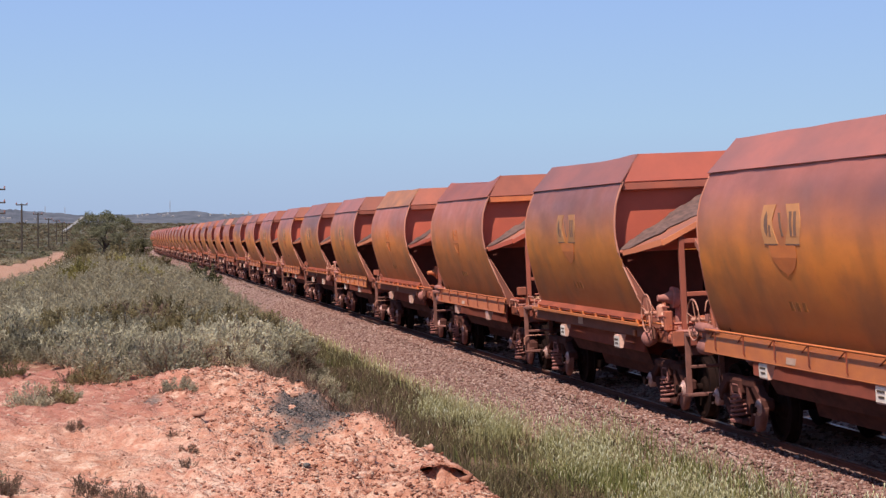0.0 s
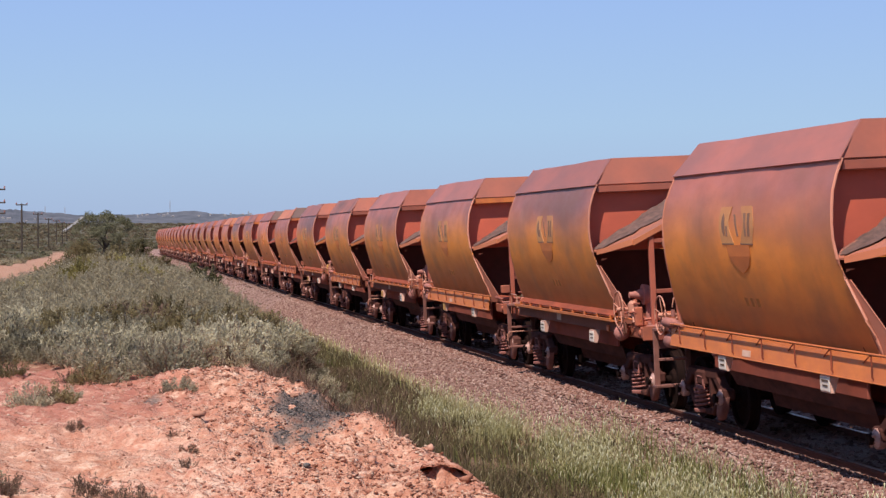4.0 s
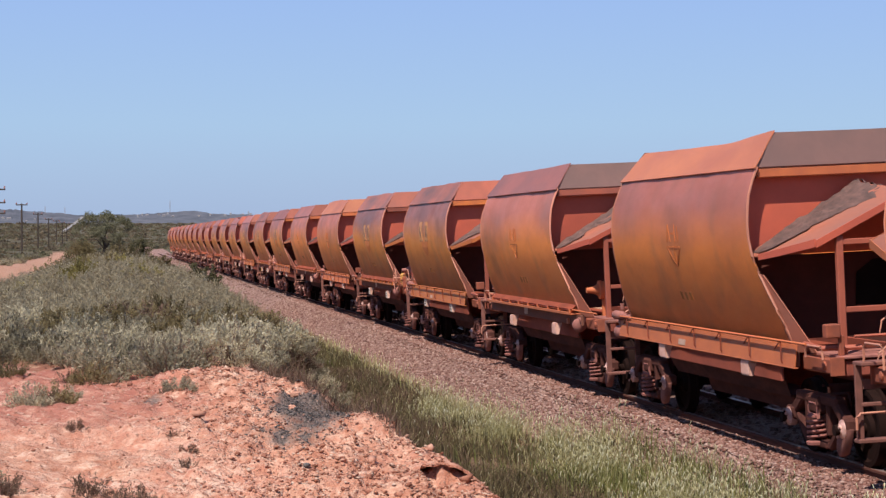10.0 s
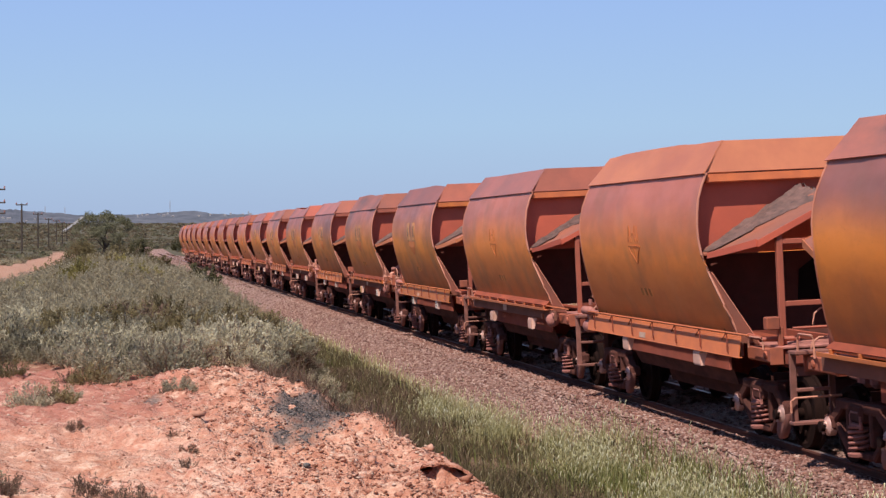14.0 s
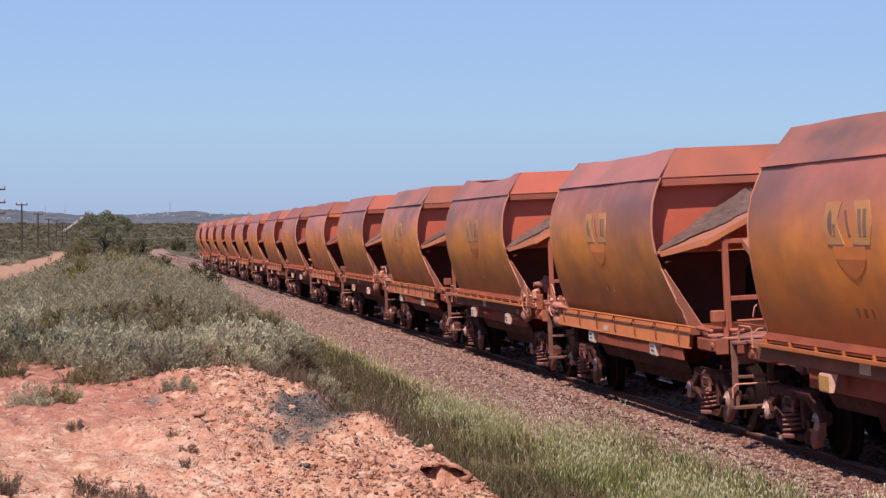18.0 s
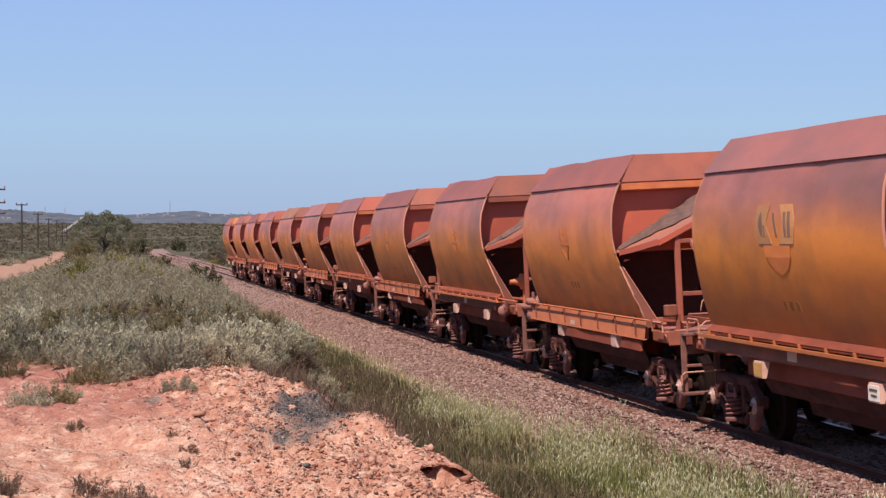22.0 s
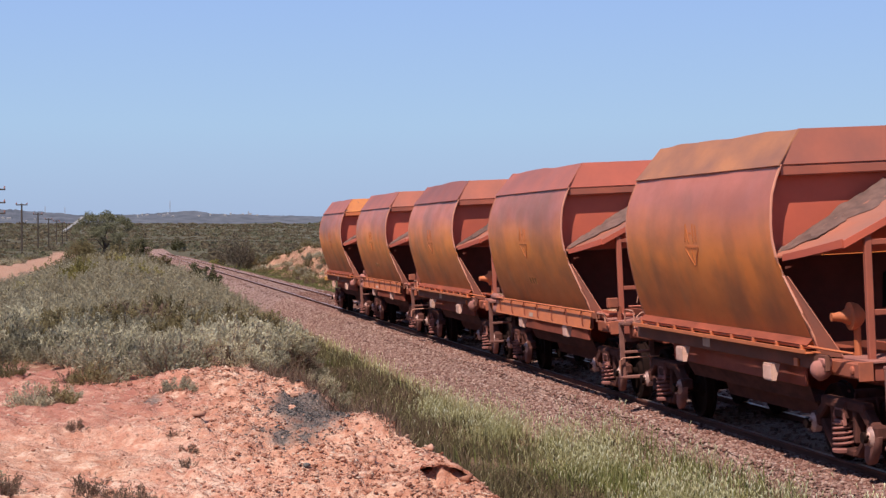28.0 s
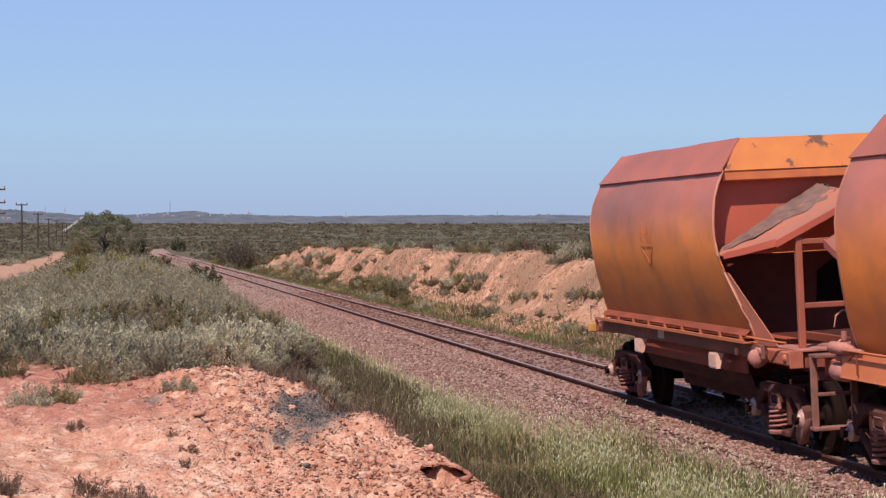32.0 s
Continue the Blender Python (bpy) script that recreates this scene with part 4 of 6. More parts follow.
def build_wagon(index):
    """One ore wagon; even ones carry a shelf along the side, odd ones a pipe rail on brackets."""
    shelf = index % 2 == 0
    r = random.Random(100 + index)
    pair = index // 2
    geared = pair in (5, 6, 7, 9, 11, 12, 13, 15, 16)
    paint = PAINT_RED if index < 10 or index in (16, 17, 20, 21, 28, 29) else PAINT
    om = ORANGE if paint is PAINT else DUSTORANGE
    root = new("ore_wagon")
    root.empty_display_size = 0.5
    for sx in (-1, 1):
        v = (index * 5 + (sx > 0) * 2) % 9
        part("side_sheet", cached(("side_sheet", sx, v, paint.name), lambda: side_sheet(sx, 30 + v * 3), paint, True), paint, root)
        for sy in (-1, 1):
            part("edge_strip", cached(("edge_strip", sx, sy), lambda: edge_strip(sx, sy), EDGE, True), EDGE, root, "worn pale edge of the side sheet")
        d = (0.012, 0.02, 0.03, 0.015, 0.025)[(index * 3 + (sx > 0)) % 5]
        mat = (MIDPLATE, MIDPLATE, DARKPLATE, MIDPLATE, MIDPLATE)[(index * 3 + (sx > 0)) % 5]
        bends = TOPS.get(index, (0, 0, 0, 0)) if sx < 0 else (0, 0, 0, 0)
        if sx < 0 and index in SIDE_PLATES:
            mat = SIDE_PLATES[index]
        w = (index * 7 + (sx > 0)) % 11
        part("top_plate", cached(("top_plate", sx, w, d, mat.name, bends), lambda: top_plate(sx, 60 + w * 2, d, bends), mat, True), mat, root)
        # solebar and what runs along it
        bar = SHADEBAR
        part("solebar", cached(("solebar", sx, shelf), lambda: Shape().box((sx * (1.11 if shelf else 1.155), -0.1, 1.155), (0.05, 7.4, 0.17), 0.008), bar), bar, root)
        if shelf:
            def make_shelf(sx=sx):
                s = Shape().box((sx * 1.145, 0, 1.246), (0.17, 6.95, 0.014), 0.004).box((sx * 1.232, 0, 1.262), (0.014, 6.95, 0.046), 0.004)
                for k in range(9):
                    s.box((sx * 1.17, -3.2 + 0.8 * k, 1.287), (0.04, 0.06, 0.07), 0.005)
                s.tube([(sx * 1.15, -3.4, 1.3), (sx * 1.15, 3.3, 1.3)], 0.014, 6)
                return s.tube([(sx * 1.17, -3.4, 1.315), (sx * 1.12, -3.8, 1.3), (sx * 0.98, -4.2, 1.27)], 0.015, 6)
            part("side_shelf", cached(("side_shelf", sx, om.name), make_shelf, om), om, root, "orange shelf with a pipe along it")
            part("shelf_apron", cached(("shelf_apron", sx), lambda: Shape().sheet([[(sx * 1.095, -3.32, 1.392), (sx * 1.095, 3.32, 1.392)], [(sx * 1.18, -3.36, 1.325), (sx * 1.18, 3.36, 1.325)]], (-sx * 0.006, 0, -0.006)), DARKRED), DARKRED, root)
        else:
            part("side_fascia", cached(("side_fascia", sx, om.name), lambda: Shape().sheet([[(sx * 1.19, -3.875, 1.315), (sx * 1.19, 3.475, 1.315)], [(sx * 1.226, -3.875, 1.07), (sx * 1.226, 3.475, 1.07)]], (-sx * 0.012, 0, 0)).box((sx * 1.205, -0.2, 1.064), (0.05, 7.35, 0.012), 0.003), om), om, root)
            rail = part("pipe_rail", cached(("pipe_rail", sx, om.name), lambda: Shape().tube([(sx * 1.24, -4.3, 1.345), (sx * 1.24, 3.5, 1.345)], 0.013, 8), om, True), om, root)
            for k in range(7):
                y = -3.5 + 1.08 * k
                part("bracket", cached(("bracket", sx, k), lambda: Shape().tube([(sx * 1.24, y, 1.345), (sx * 1.24, y, 1.12), (sx * 1.222, y, 1.095)], 0.009, 5).tube([(sx * 1.24, y + 0.02, 1.335), (sx * 1.205, y + 0.3, 1.24)], 0.007, 5), DARKRED), DARKRED, rail)
        for y in (-2.13, 1.33):
            mat = YELLOW if index in (10, 14, 22, 24, 25) and y > 0 else WHITE if paint is PAINT else PINKBLOCK
            block = part("load_block", cached(("load_block", sx, y), lambda: load_block(sx, y), PINKBLOCK), PINKBLOCK, root)
            part("placard", cached(("placard", sx, y, mat.name), lambda: Shape().box((sx * 1.207, y, 0.963), (0.008, 0.275, 0.155), 0.002), mat), mat, block, "pale placard on the block's face")
            if mat is WHITE:
                part("stencil_bar", cached(("stencil_bar", sx, y), lambda: Shape().box((sx * 1.213, y, 0.995), (0.006, 0.19, 0.022), 0.001).box((sx * 1.213, y - 0.01, 0.94), (0.006, 0.14, 0.022), 0.001), DARKMARK), DARKMARK, block)
        part("faded_patch", cached(("faded_patch", sx, shelf), lambda: Shape().box((sx * 1.138, 0.35, 1.165), (0.004, 0.3, 0.11), 0.001) if shelf else Shape().sheet([[(sx * 1.214, 0.2, 1.165), (sx * 1.214, 0.5, 1.165)], [(sx * 1.2245, 0.2, 1.095), (sx * 1.2245, 0.5, 1.095)]], (sx * 0.004, 0, 0)), GREY), GREY, root)
        for sy in (-1, 1):
            part("post", cached(("post", sx, sy), lambda: Shape().box((sx * 0.78, sy * 4.18, 1.83), (0.075, 0.075, 1.28), 0.008), REDSTEEL), REDSTEEL, root)
            part("gusset", cached(("gusset", sx, sy), lambda: Shape().plate([(sx * 1.305, sy * 3.12, 2.06), (sx * 1.29, sy * 3.17, 2.06), (sx * 0.9, sy * 3.7, 1.2), (sx * 1.04, sy * 3.36, 1.2)], (-sx * 0.014, 0, 0)), SLOPESHEET), SLOPESHEET, root)
    for sy in (-1, 1):
        emat = END_PLATES.get(index) or r.choice((PLATE, PLATE, REDSTEEL, ENDPAINT))
        part("end_plate", cached(("end_plate", sy, emat.name), lambda: end_plate(sy), emat), emat, root)
        bmat = om if r.random() < 0.25 else PLATE
        part("end_beam", cached(("end_beam", sy, bmat.name), lambda: Shape().box((0, sy * 2.80, 3.19), (2.42, 0.14, 0.11), 0.012), bmat), bmat, root)
        part("end_wall", cached(("end_wall", sy), lambda: Shape().plate([(-1.2, sy * 2.69, 3.22), (-1.38, sy * 2.69, 2.6), (-1.31, sy * 2.69, 2.26), (1.31, sy * 2.69, 2.26), (1.38, sy * 2.69, 2.6), (1.2, sy * 2.69, 3.22)], (0, sy * 0.02, 0)), ENDPAINT), ENDPAINT, root)
        # this wall's colour is darkened for the shade under the slope sheet
        part("hopper_end", cached(("hopper_end", sy), lambda: Shape().plate([(-1.30, sy * 2.6, 2.25), (-1.06, sy * 2.9, 1.31), (1.06, sy * 2.9, 1.31), (1.30, sy * 2.6, 2.25)], (0, sy * 0.02, 0)), SHADEDEND), SHADEDEND, root)
        part("slope_sheet", cached(("slope_sheet", sy), lambda: canopy(sy), SLOPESHEET), SLOPESHEET, root)
        for sx in (-1, 1):
            fm = REDSTEEL if sx > 0 else ORANGE if paint is PAINT and 17 < index < 24 else FADEDPLATE if paint is PAINT else ENDPAINT
            part("fascia", cached(("fascia", sx, sy, fm.name), lambda: Shape().plate([(sx * 1.05, sy * 4.225, 2.43), (0, sy * 4.225, 2.93), (0, sy * 4.225, 2.85), (sx * 1.05, sy * 4.225, 2.35)], (0, sy * 0.02, 0)), fm), fm, root)
            part("eave_strip", cached(("eave_strip", sx, sy, fm.name), lambda: Shape().sheet([[(sx * 1.295, sy * 3.09, 2.29), (sx * 1.2, sy * 3.53, 2.345), (sx * 1.048, sy * 4.22, 2.445)], [(sx * 1.295, sy * 3.09, 2.22), (sx * 1.2, sy * 3.53, 2.268), (sx * 1.048, sy * 4.22, 2.36)]], (sx * 0.014, 0, 0)), fm), fm, root)
        part("cross_bar", cached(("cross_bar", sy), lambda: Shape().box((0, sy * 4.18, 2.40), (1.64, 0.06, 0.06), 0.006).box((0, sy * 4.18, 1.68), (1.5, 0.05, 0.06), 0.006), REDSTEEL), REDSTEEL, root)
        for sx in (-1, 1):
            v = (index + sx) % 2 + (2 if paint is PAINT_RED else 0) + (4 if index < 10 else 0)
            fines = FINES if index > 9 else DUSTFINES
            part("ore_spill", cached(("ore_spill", sx, sy, v), lambda: spill(sy, sx, 80 + v), fines, True), fines, root, "dark ore fines lying on the slope sheet")
        part("end_deck", cached(("end_deck", sy), lambda: Shape().box((0, sy * 3.95, 1.19), (1.8, 0.95, 0.03), 0.006), CAST), CAST, root)
        # no hole is cut: a black sheet paints the dark inside an opening
        part("end_opening", cached(("end_opening", sy), lambda: Shape().plate([(-0.12, sy * 2.84, 1.5), (-0.02, sy * 2.87, 1.4), (0.7, sy * 2.87, 1.4), (0.78, sy * 2.84, 1.5), (0.7, sy * 2.7, 2.02), (0.5, sy * 2.66, 2.16), (0.2, sy * 2.66, 2.16), (-0.02, sy * 2.7, 2.02)], (0, sy * 0.012, 0)), VOID), VOID, root, "black sheet painting the dark of an opening in the hopper end")
        # end sill in the darker underside colour, painting its end face as shaded
        part("end_sill", cached(("end_sill", sy), lambda: Shape().box((0, sy * 4.34, 1.07), (1.7, 0.1, 0.18), 0.02), UNDERSIDE), UNDERSIDE, root)
        for sx in (-1, 1):
            part("end_longeron", cached(("end_longeron", sx, sy), lambda: Shape().box((sx * 0.95, sy * 3.97, 1.1), (0.1, 0.9, 0.17), 0.02).box((sx * 0.95, sy * 4.43, 1.1), (0.16, 0.02, 0.2), 0.006).lathe((sx * 1.0, sy * 4.2, 1.1), (sx, 0, 0), [(0, 0.05), (0.02, 0.045), (0.03, 0.02)], 10), SILL), SILL, root)
        part("coupler", cached(("coupler", sy), lambda: Shape().box((0, sy * 4.62, 0.86), (0.16, 0.5, 0.16), 0.03).box((0.03 * sy, sy * 4.87, 0.86), (0.26, 0.16, 0.28), 0.05), CAST), CAST, root)
    part("centre_sill", cached("centre_sill", lambda: Shape().plate([(-0.2, -4.4, 1.12), (-0.2, -4.4, 0.82), (-0.2, -2.3, 0.8), (-0.2, -1.9, 0.4), (-0.2, 1.9, 0.4), (-0.2, 2.3, 0.8), (-0.2, 4.4, 0.82), (-0.2, 4.4, 1.12)], (0.4, 0, 0)), DARKRED), DARKRED, root)
    # the dark steel here paints in the black shade below the hopper
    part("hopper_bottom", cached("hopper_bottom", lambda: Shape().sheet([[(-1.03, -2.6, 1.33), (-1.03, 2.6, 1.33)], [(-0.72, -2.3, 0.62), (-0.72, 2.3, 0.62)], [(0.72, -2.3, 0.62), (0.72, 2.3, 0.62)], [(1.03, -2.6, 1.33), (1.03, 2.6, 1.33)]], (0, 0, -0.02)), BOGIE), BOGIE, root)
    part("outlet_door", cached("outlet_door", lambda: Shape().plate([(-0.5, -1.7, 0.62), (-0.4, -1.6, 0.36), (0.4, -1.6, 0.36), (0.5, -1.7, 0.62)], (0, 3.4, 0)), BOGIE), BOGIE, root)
    for sx in (-1, 1):
        part("lower_sill", cached(("lower_sill", sx), lambda: Shape().box((sx * 0.9, 0, 0.95), (0.04, 5.1, 0.28), 0.008), UNDERSIDE), UNDERSIDE, root)
    # steps at the rear corner
    if index:
        ladder = part("step_ladder", cached("step_ladder", lambda: Shape().box((-0.92, 4.42, 1.215), (0.5, 0.24, 0.04), 0.008).box((-0.92, 4.49, 1.0), (0.42, 0.02, 0.1), 0.004), LADDER), LADDER, root)
        for x in (-1.14, -0.70):
            part("stile", cached(("stile", x), lambda: Shape().box((x, 4.48, 0.82), (0.075, 0.035, 0.76), 0.006), LADDER), LADDER, ladder)
        for z, deep in ((0.44, 0.16), (0.80, 0.06)):
            part("rung", cached(("rung", z), lambda: Shape().box((-0.92, 4.48, z), (0.52 if z < 0.5 else 0.4, deep, 0.04), 0.008), LADDER), LADDER, ladder)
    if shelf and index:
        part("uncoupling_lever", cached("uncoupling_lever", lambda: Shape().tube([(-1.2, 4.41, 0.56), (-1.2, 4.41, 0.68), (-1.16, 4.41, 0.72), (0.1, 4.5, 0.72), (0.14, 4.52, 0.8)], 0.014, 6), HANDWHEEL, True), HANDWHEEL, root)
    if geared:
        cy = -3.8 if shelf else 3.98
        cy2 = cy
        part("hand_wheel", cached(("hand_wheel", shelf), lambda: hand_wheel((-1.2, cy2, 1.43)), HANDWHEEL, True), HANDWHEEL, root, "rust-coloured spoked brake hand wheel")
        part("brake_stand", cached(("brake_stand", shelf), lambda: Shape().box((-1.0, cy2 - (0.35 if shelf else -0.2), 1.33), (0.12, 0.09, 0.28), 0.02).box((-0.92, cy2 - 0.1, 1.22), (0.12, 0.5, 0.08), 0.02).tube([(-0.95, cy2, 1.56), (-0.95, cy2 - 0.1, 1.2)], 0.03, 8), SILL), SILL, root)
    if shelf and (geared or index in (2, 4, 8, 20, 28)):
        mat = CAST if geared else DUSTORANGE
        part("air_reservoir", cached(("air_reservoir", mat.name), lambda: Shape().lathe((-0.62, -3.6, 1.62), (-1, 0, 0), [(0.0, 0.05), (0.02, 0.08), (0.07, 0.13), (0.13, 0.15), (0.16, 0.15), (0.17, 0.1), (0.24, 0.06), (0.32, 0.045), (0.36, 0.045)], 18).tube([(-0.7, -3.6, 1.5), (-0.7, -3.6, 1.2)], 0.04, 8), mat, True), mat, root)
        if geared:
            lm = YELLOW if pair in (9, 11) else HANDWHEEL
            part("brake_lever", cached(("brake_lever", lm.name), lambda: Shape().box((-1.0, -3.85, 1.42), (0.13, 0.15, 0.26), 0.04).tube([(-1.0, -3.85, 1.5), (-1.04, -4.05, 1.24)], 0.025, 6), lm), lm, root)
            part("pipe", cached("brake_pipe", lambda: Shape().tube([(-1.05, -3.6, 1.36), (-1.05, -4.2, 1.4)], 0.018, 6).tube([(-1.0, -3.7, 1.5), (-1.0, -4.2, 1.52)], 0.014, 6).tube([(-1.0, -4.1, 1.28), (-0.5, -4.2, 1.3)], 0.025, 6), REDSTEEL), REDSTEEL, root)
    if not shelf:
        part("brake_cylinder", cached("brake_cylinder", lambda: Shape().lathe((-1.2, 3.72, 1.35), (0, -1, 0), [(-0.08, 0.025), (-0.06, 0.045), (0.0, 0.066), (0.36, 0.066), (0.38, 0.05), (0.52, 0.045), (0.54, 0.022), (0.8, 0.018)], 16).lathe((-1.14, 3.85, 1.1), (0, -1, 0), [(0.0, 0.04), (0.03, 0.08), (0.07, 0.095), (0.34, 0.095), (0.38, 0.07), (0.4, 0.03)], 16).box((-1.05, 3.7, 1.24), (0.2, 0.25, 0.08), 0.02).tube([(-1.16, 3.5, 1.43), (-1.16, 3.5, 1.52)], 0.03, 8), CAST, True), CAST, root)
    if shelf:
        part("dirt_collector", cached("dirt_collector", lambda: Shape().lathe((-1.12, -3.62, 1.1), (-0.3, -0.4, -0.9), [(-0.04, 0.1), (0.0, 0.115), (0.05, 0.115), (0.1, 0.08), (0.14, 0.03)], 16).box((-1.1, -3.68, 1.16), (0.1, 0.2, 0.1), 0.02), CAST, True), CAST, root)
        part("tail_reflector", cached("tail_reflector", lambda: Shape().box((-1.15, -2.95, 1.12), (0.03, 0.12, 0.09), 0.006), DUSTORANGE), DUSTORANGE, root)
    if not shelf:
        part("valve_box", cached("valve_box", lambda: Shape().box((-0.95, -4.3, 1.47), (0.16, 0.13, 0.15), 0.012).box((-0.85, -4.3, 1.3), (0.06, 0.06, 0.24), 0.01), SILL), SILL, root)
        part("pipe", cached("end_pipe", lambda: Shape().tube([(-1.0, -3.6, 1.3), (-1.0, -4.15, 1.28), (-0.6, -4.25, 1.28)], 0.03, 7).tube([(-0.7, -4.3, 1.4), (0.6, -4.3, 1.4)], 0.018, 6), REDSTEEL, True), REDSTEEL, root)
    if shelf or not geared:
        y, top = (4.15, 1.42) if shelf else (-4.15, 1.31)
        part("grab_rail", cached(("grab_rail", y), lambda: Shape().tube([(-1.1, y - 0.26, 1.18), (-1.1, y - 0.25, top - 0.05), (-1.1, y - 0.2, top), (-1.1, y + 0.2, top), (-1.1, y + 0.25, top - 0.05), (-1.1, y + 0.26, 1.18)], 0.013, 6), HANDWHEEL, True), HANDWHEEL, root)
    if index:
        part("corner_post", cached("corner_post", lambda: Shape().box((-0.66, 4.5, 1.46), (0.05, 0.05, 0.52), 0.008), REDSTEEL), REDSTEEL, root)
        part("hand_loop", cached("hand_loop", lambda: Shape().tube([(-0.68, 4.5, 1.66), (-0.78, 4.5, 1.68), (-0.86, 4.5, 1.62), (-0.88, 4.5, 1.5)], 0.011, 6), HANDWHEEL, True), HANDWHEEL, root)
        part("hand_loop", cached("low_hand_loop", lambda: Shape().tube([(-0.70, 4.5, 1.36), (-0.82, 4.5, 1.36), (-0.9, 4.5, 1.3), (-0.92, 4.5, 1.2)], 0.013, 6), HANDWHEEL, True), HANDWHEEL, root)
    if index == 0:
        part("tail_marker", Shape().box((-1.06, 4.47, 1.07), (0.15, 0.1, 0.14), 0.015), YELLOW, root, "yellow reflective tail marker")
    # the company sign, as plain shapes, and the stencils below it
    if index >= 10 and index not in (16, 17, 20, 21, 28, 29):
        for name, outline, proud, m in EMBLEM:
            mat = (YELLOWFADE, SHIELDRED, EMBLEMDARK)[m]
            key = (name, outline[0], outline[1])
            part(name, cached(key, lambda: emblem_piece(-1, outline, proud), mat), mat, root)
    if index < 10 or index in (16, 17, 20, 21, 28, 29):
        # what is left of an older painted sign
        for outline in OLD_SIGN:
            part("old_sign_bar", cached(("old_sign_bar", outline[0], outline[1]), lambda: emblem_piece(-1, [(0.8 * y, 2.42 + 0.8 * (z - 2.42)) for y, z in outline], 0.0065, 9), OLDMARK), OLDMARK, root)
    for k in range(3):
        y, z = 0.25 - 0.2 * k, 1.68
        if pair >= 5 or index % 2:
            part("stencil_bar", cached(("stencil", k), lambda: emblem_piece(-1, [(y + 0.05, z), (y + 0.05, z + 0.1), (y - 0.05, z + 0.1), (y - 0.05, z)], 0.005, 2), STENCIL), STENCIL, root)
    # bogies
    for sy in (-1, 1):
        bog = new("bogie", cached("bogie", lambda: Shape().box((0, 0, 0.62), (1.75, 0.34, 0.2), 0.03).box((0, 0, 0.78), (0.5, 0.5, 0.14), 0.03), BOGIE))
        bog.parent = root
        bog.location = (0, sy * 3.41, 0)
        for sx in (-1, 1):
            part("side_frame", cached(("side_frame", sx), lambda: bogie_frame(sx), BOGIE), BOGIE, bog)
            part("spring", cached(("spring", sx), lambda: spring(sx), SPRINGSTEEL, True), SPRINGSTEEL, bog)
            for ay in (-0.83, 0.83):
                cap = part("axle_box", cached(("axle_box", sx), lambda: axle_box(sx), CAP, True), CAP, bog)
                cap.location = (0, ay, 0.415)
            part("pedestal", cached(("pedestal", sx), lambda: pedestal(sx), FOOT, True), FOOT, bog, "dusty red foot of the side frame")
        # added dark, to close the bright gaps between the wheels
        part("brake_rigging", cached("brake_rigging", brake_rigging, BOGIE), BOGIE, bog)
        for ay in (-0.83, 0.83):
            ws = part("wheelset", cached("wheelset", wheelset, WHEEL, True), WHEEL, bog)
            ws.location = (0, ay, 0.415)
    tagged(root, ("rusty orange ore hopper wagon with curved sides and a side shelf" if shelf else "rusty orange ore hopper wagon with curved sides and a pipe rail"), "ore wagon", group="wagons of the ore train")
    return root


YELLOWFADE = rough_metal("faded_yellow_sign", (0.62, 0.28, 0.10), (0.50, 0.20, 0.07), 0.6, 6.0)
EMBLEMDARK = rough_metal("faded_dark_sign", (0.19, 0.10, 0.07), (0.30, 0.14, 0.075), 0.7, 8.0)
EDGE = rough_metal("worn_edge", (0.56, 0.23, 0.15), (0.44, 0.15, 0.09), 0.55, 5.0)
# end wall colour with the recess's shade painted in
SHADEDEND = rough_metal("shaded_hopper_end", (0.11, 0.036, 0.028), (0.065, 0.025, 0.02), 0.9, 3.0)
HANDWHEEL = rough_metal("hand_wheel_paint", (0.58, 0.25, 0.17), (0.42, 0.16, 0.10), 0.6, 8.0)
SILL = rough_metal("dusty_sill", (0.44, 0.118, 0.062), (0.25, 0.082, 0.056), 0.75, 6.0)
VOID = rough_metal("painted_void", (0.012, 0.008, 0.007), (0.006, 0.005, 0.005), 1.0, 5.0)
SIDE_PLATES = {0: PLATE, 1: PLATE, 2: PLATE, 3: PLATE, 4: DULLPLATE, 7: PLATE, 8: PLATE, 9: PLATE, 11: DARKPLATE, 13: MIDPLATE, 14: DARKPLATE, 15: MIDPLATE, 17: FADEDPLATE, 18: DARKPLATE, 20: MIDPLATE, 21: FADEDPLATE, 22: MIDPLATE, 23: DARKPLATE, 24: MIDPLATE, 28: DULLPLATE, 29: PLATE, 30: MIDPLATE}
TOPS = {14: (0.04, 0.03, 0.01, 0), 28: (0.045, 0.03, 0, 0), 2: (0, 0, 0.03, 0), 4: (0.03, 0.03, 0.01, 0), 8: (0, 0.01, -0.02, 0), 12: (0, -0.09, -0.07, 0), 13: (0, -0.04, -0.03, 0), 15: (0, 0, 0.01, -0.05), 17: (0, 0.03, 0.02, 0), 20: (0, 0, 0, 0.02), 21: (-0.01, -0.03, -0.05, 0.02), 29: (0, -0.05, -0.1, 0), 30: (0, -0.02, -0.03, 0)}
END_PLATES = {0: ORANGEPLATE, 17: FADEDPLATE, 20: SOOTEND, 21: SOOTEND}
SHIELDRED = rough_metal("faded_red_sign", (0.78, 0.225, 0.05), (0.64, 0.18, 0.045), 0.7, 6.0)
OLDMARK = rough_metal("old_sign_paint", (0.56, 0.165, 0.06), (0.68, 0.20, 0.058), 0.75, 9.0)
STENCIL = rough_metal("worn_stencil", (0.30, 0.12, 0.042), (0.46, 0.16, 0.042), 0.8, 9.0)
TRAIN = [build_wagon(i) for i in range(WAGONS)]


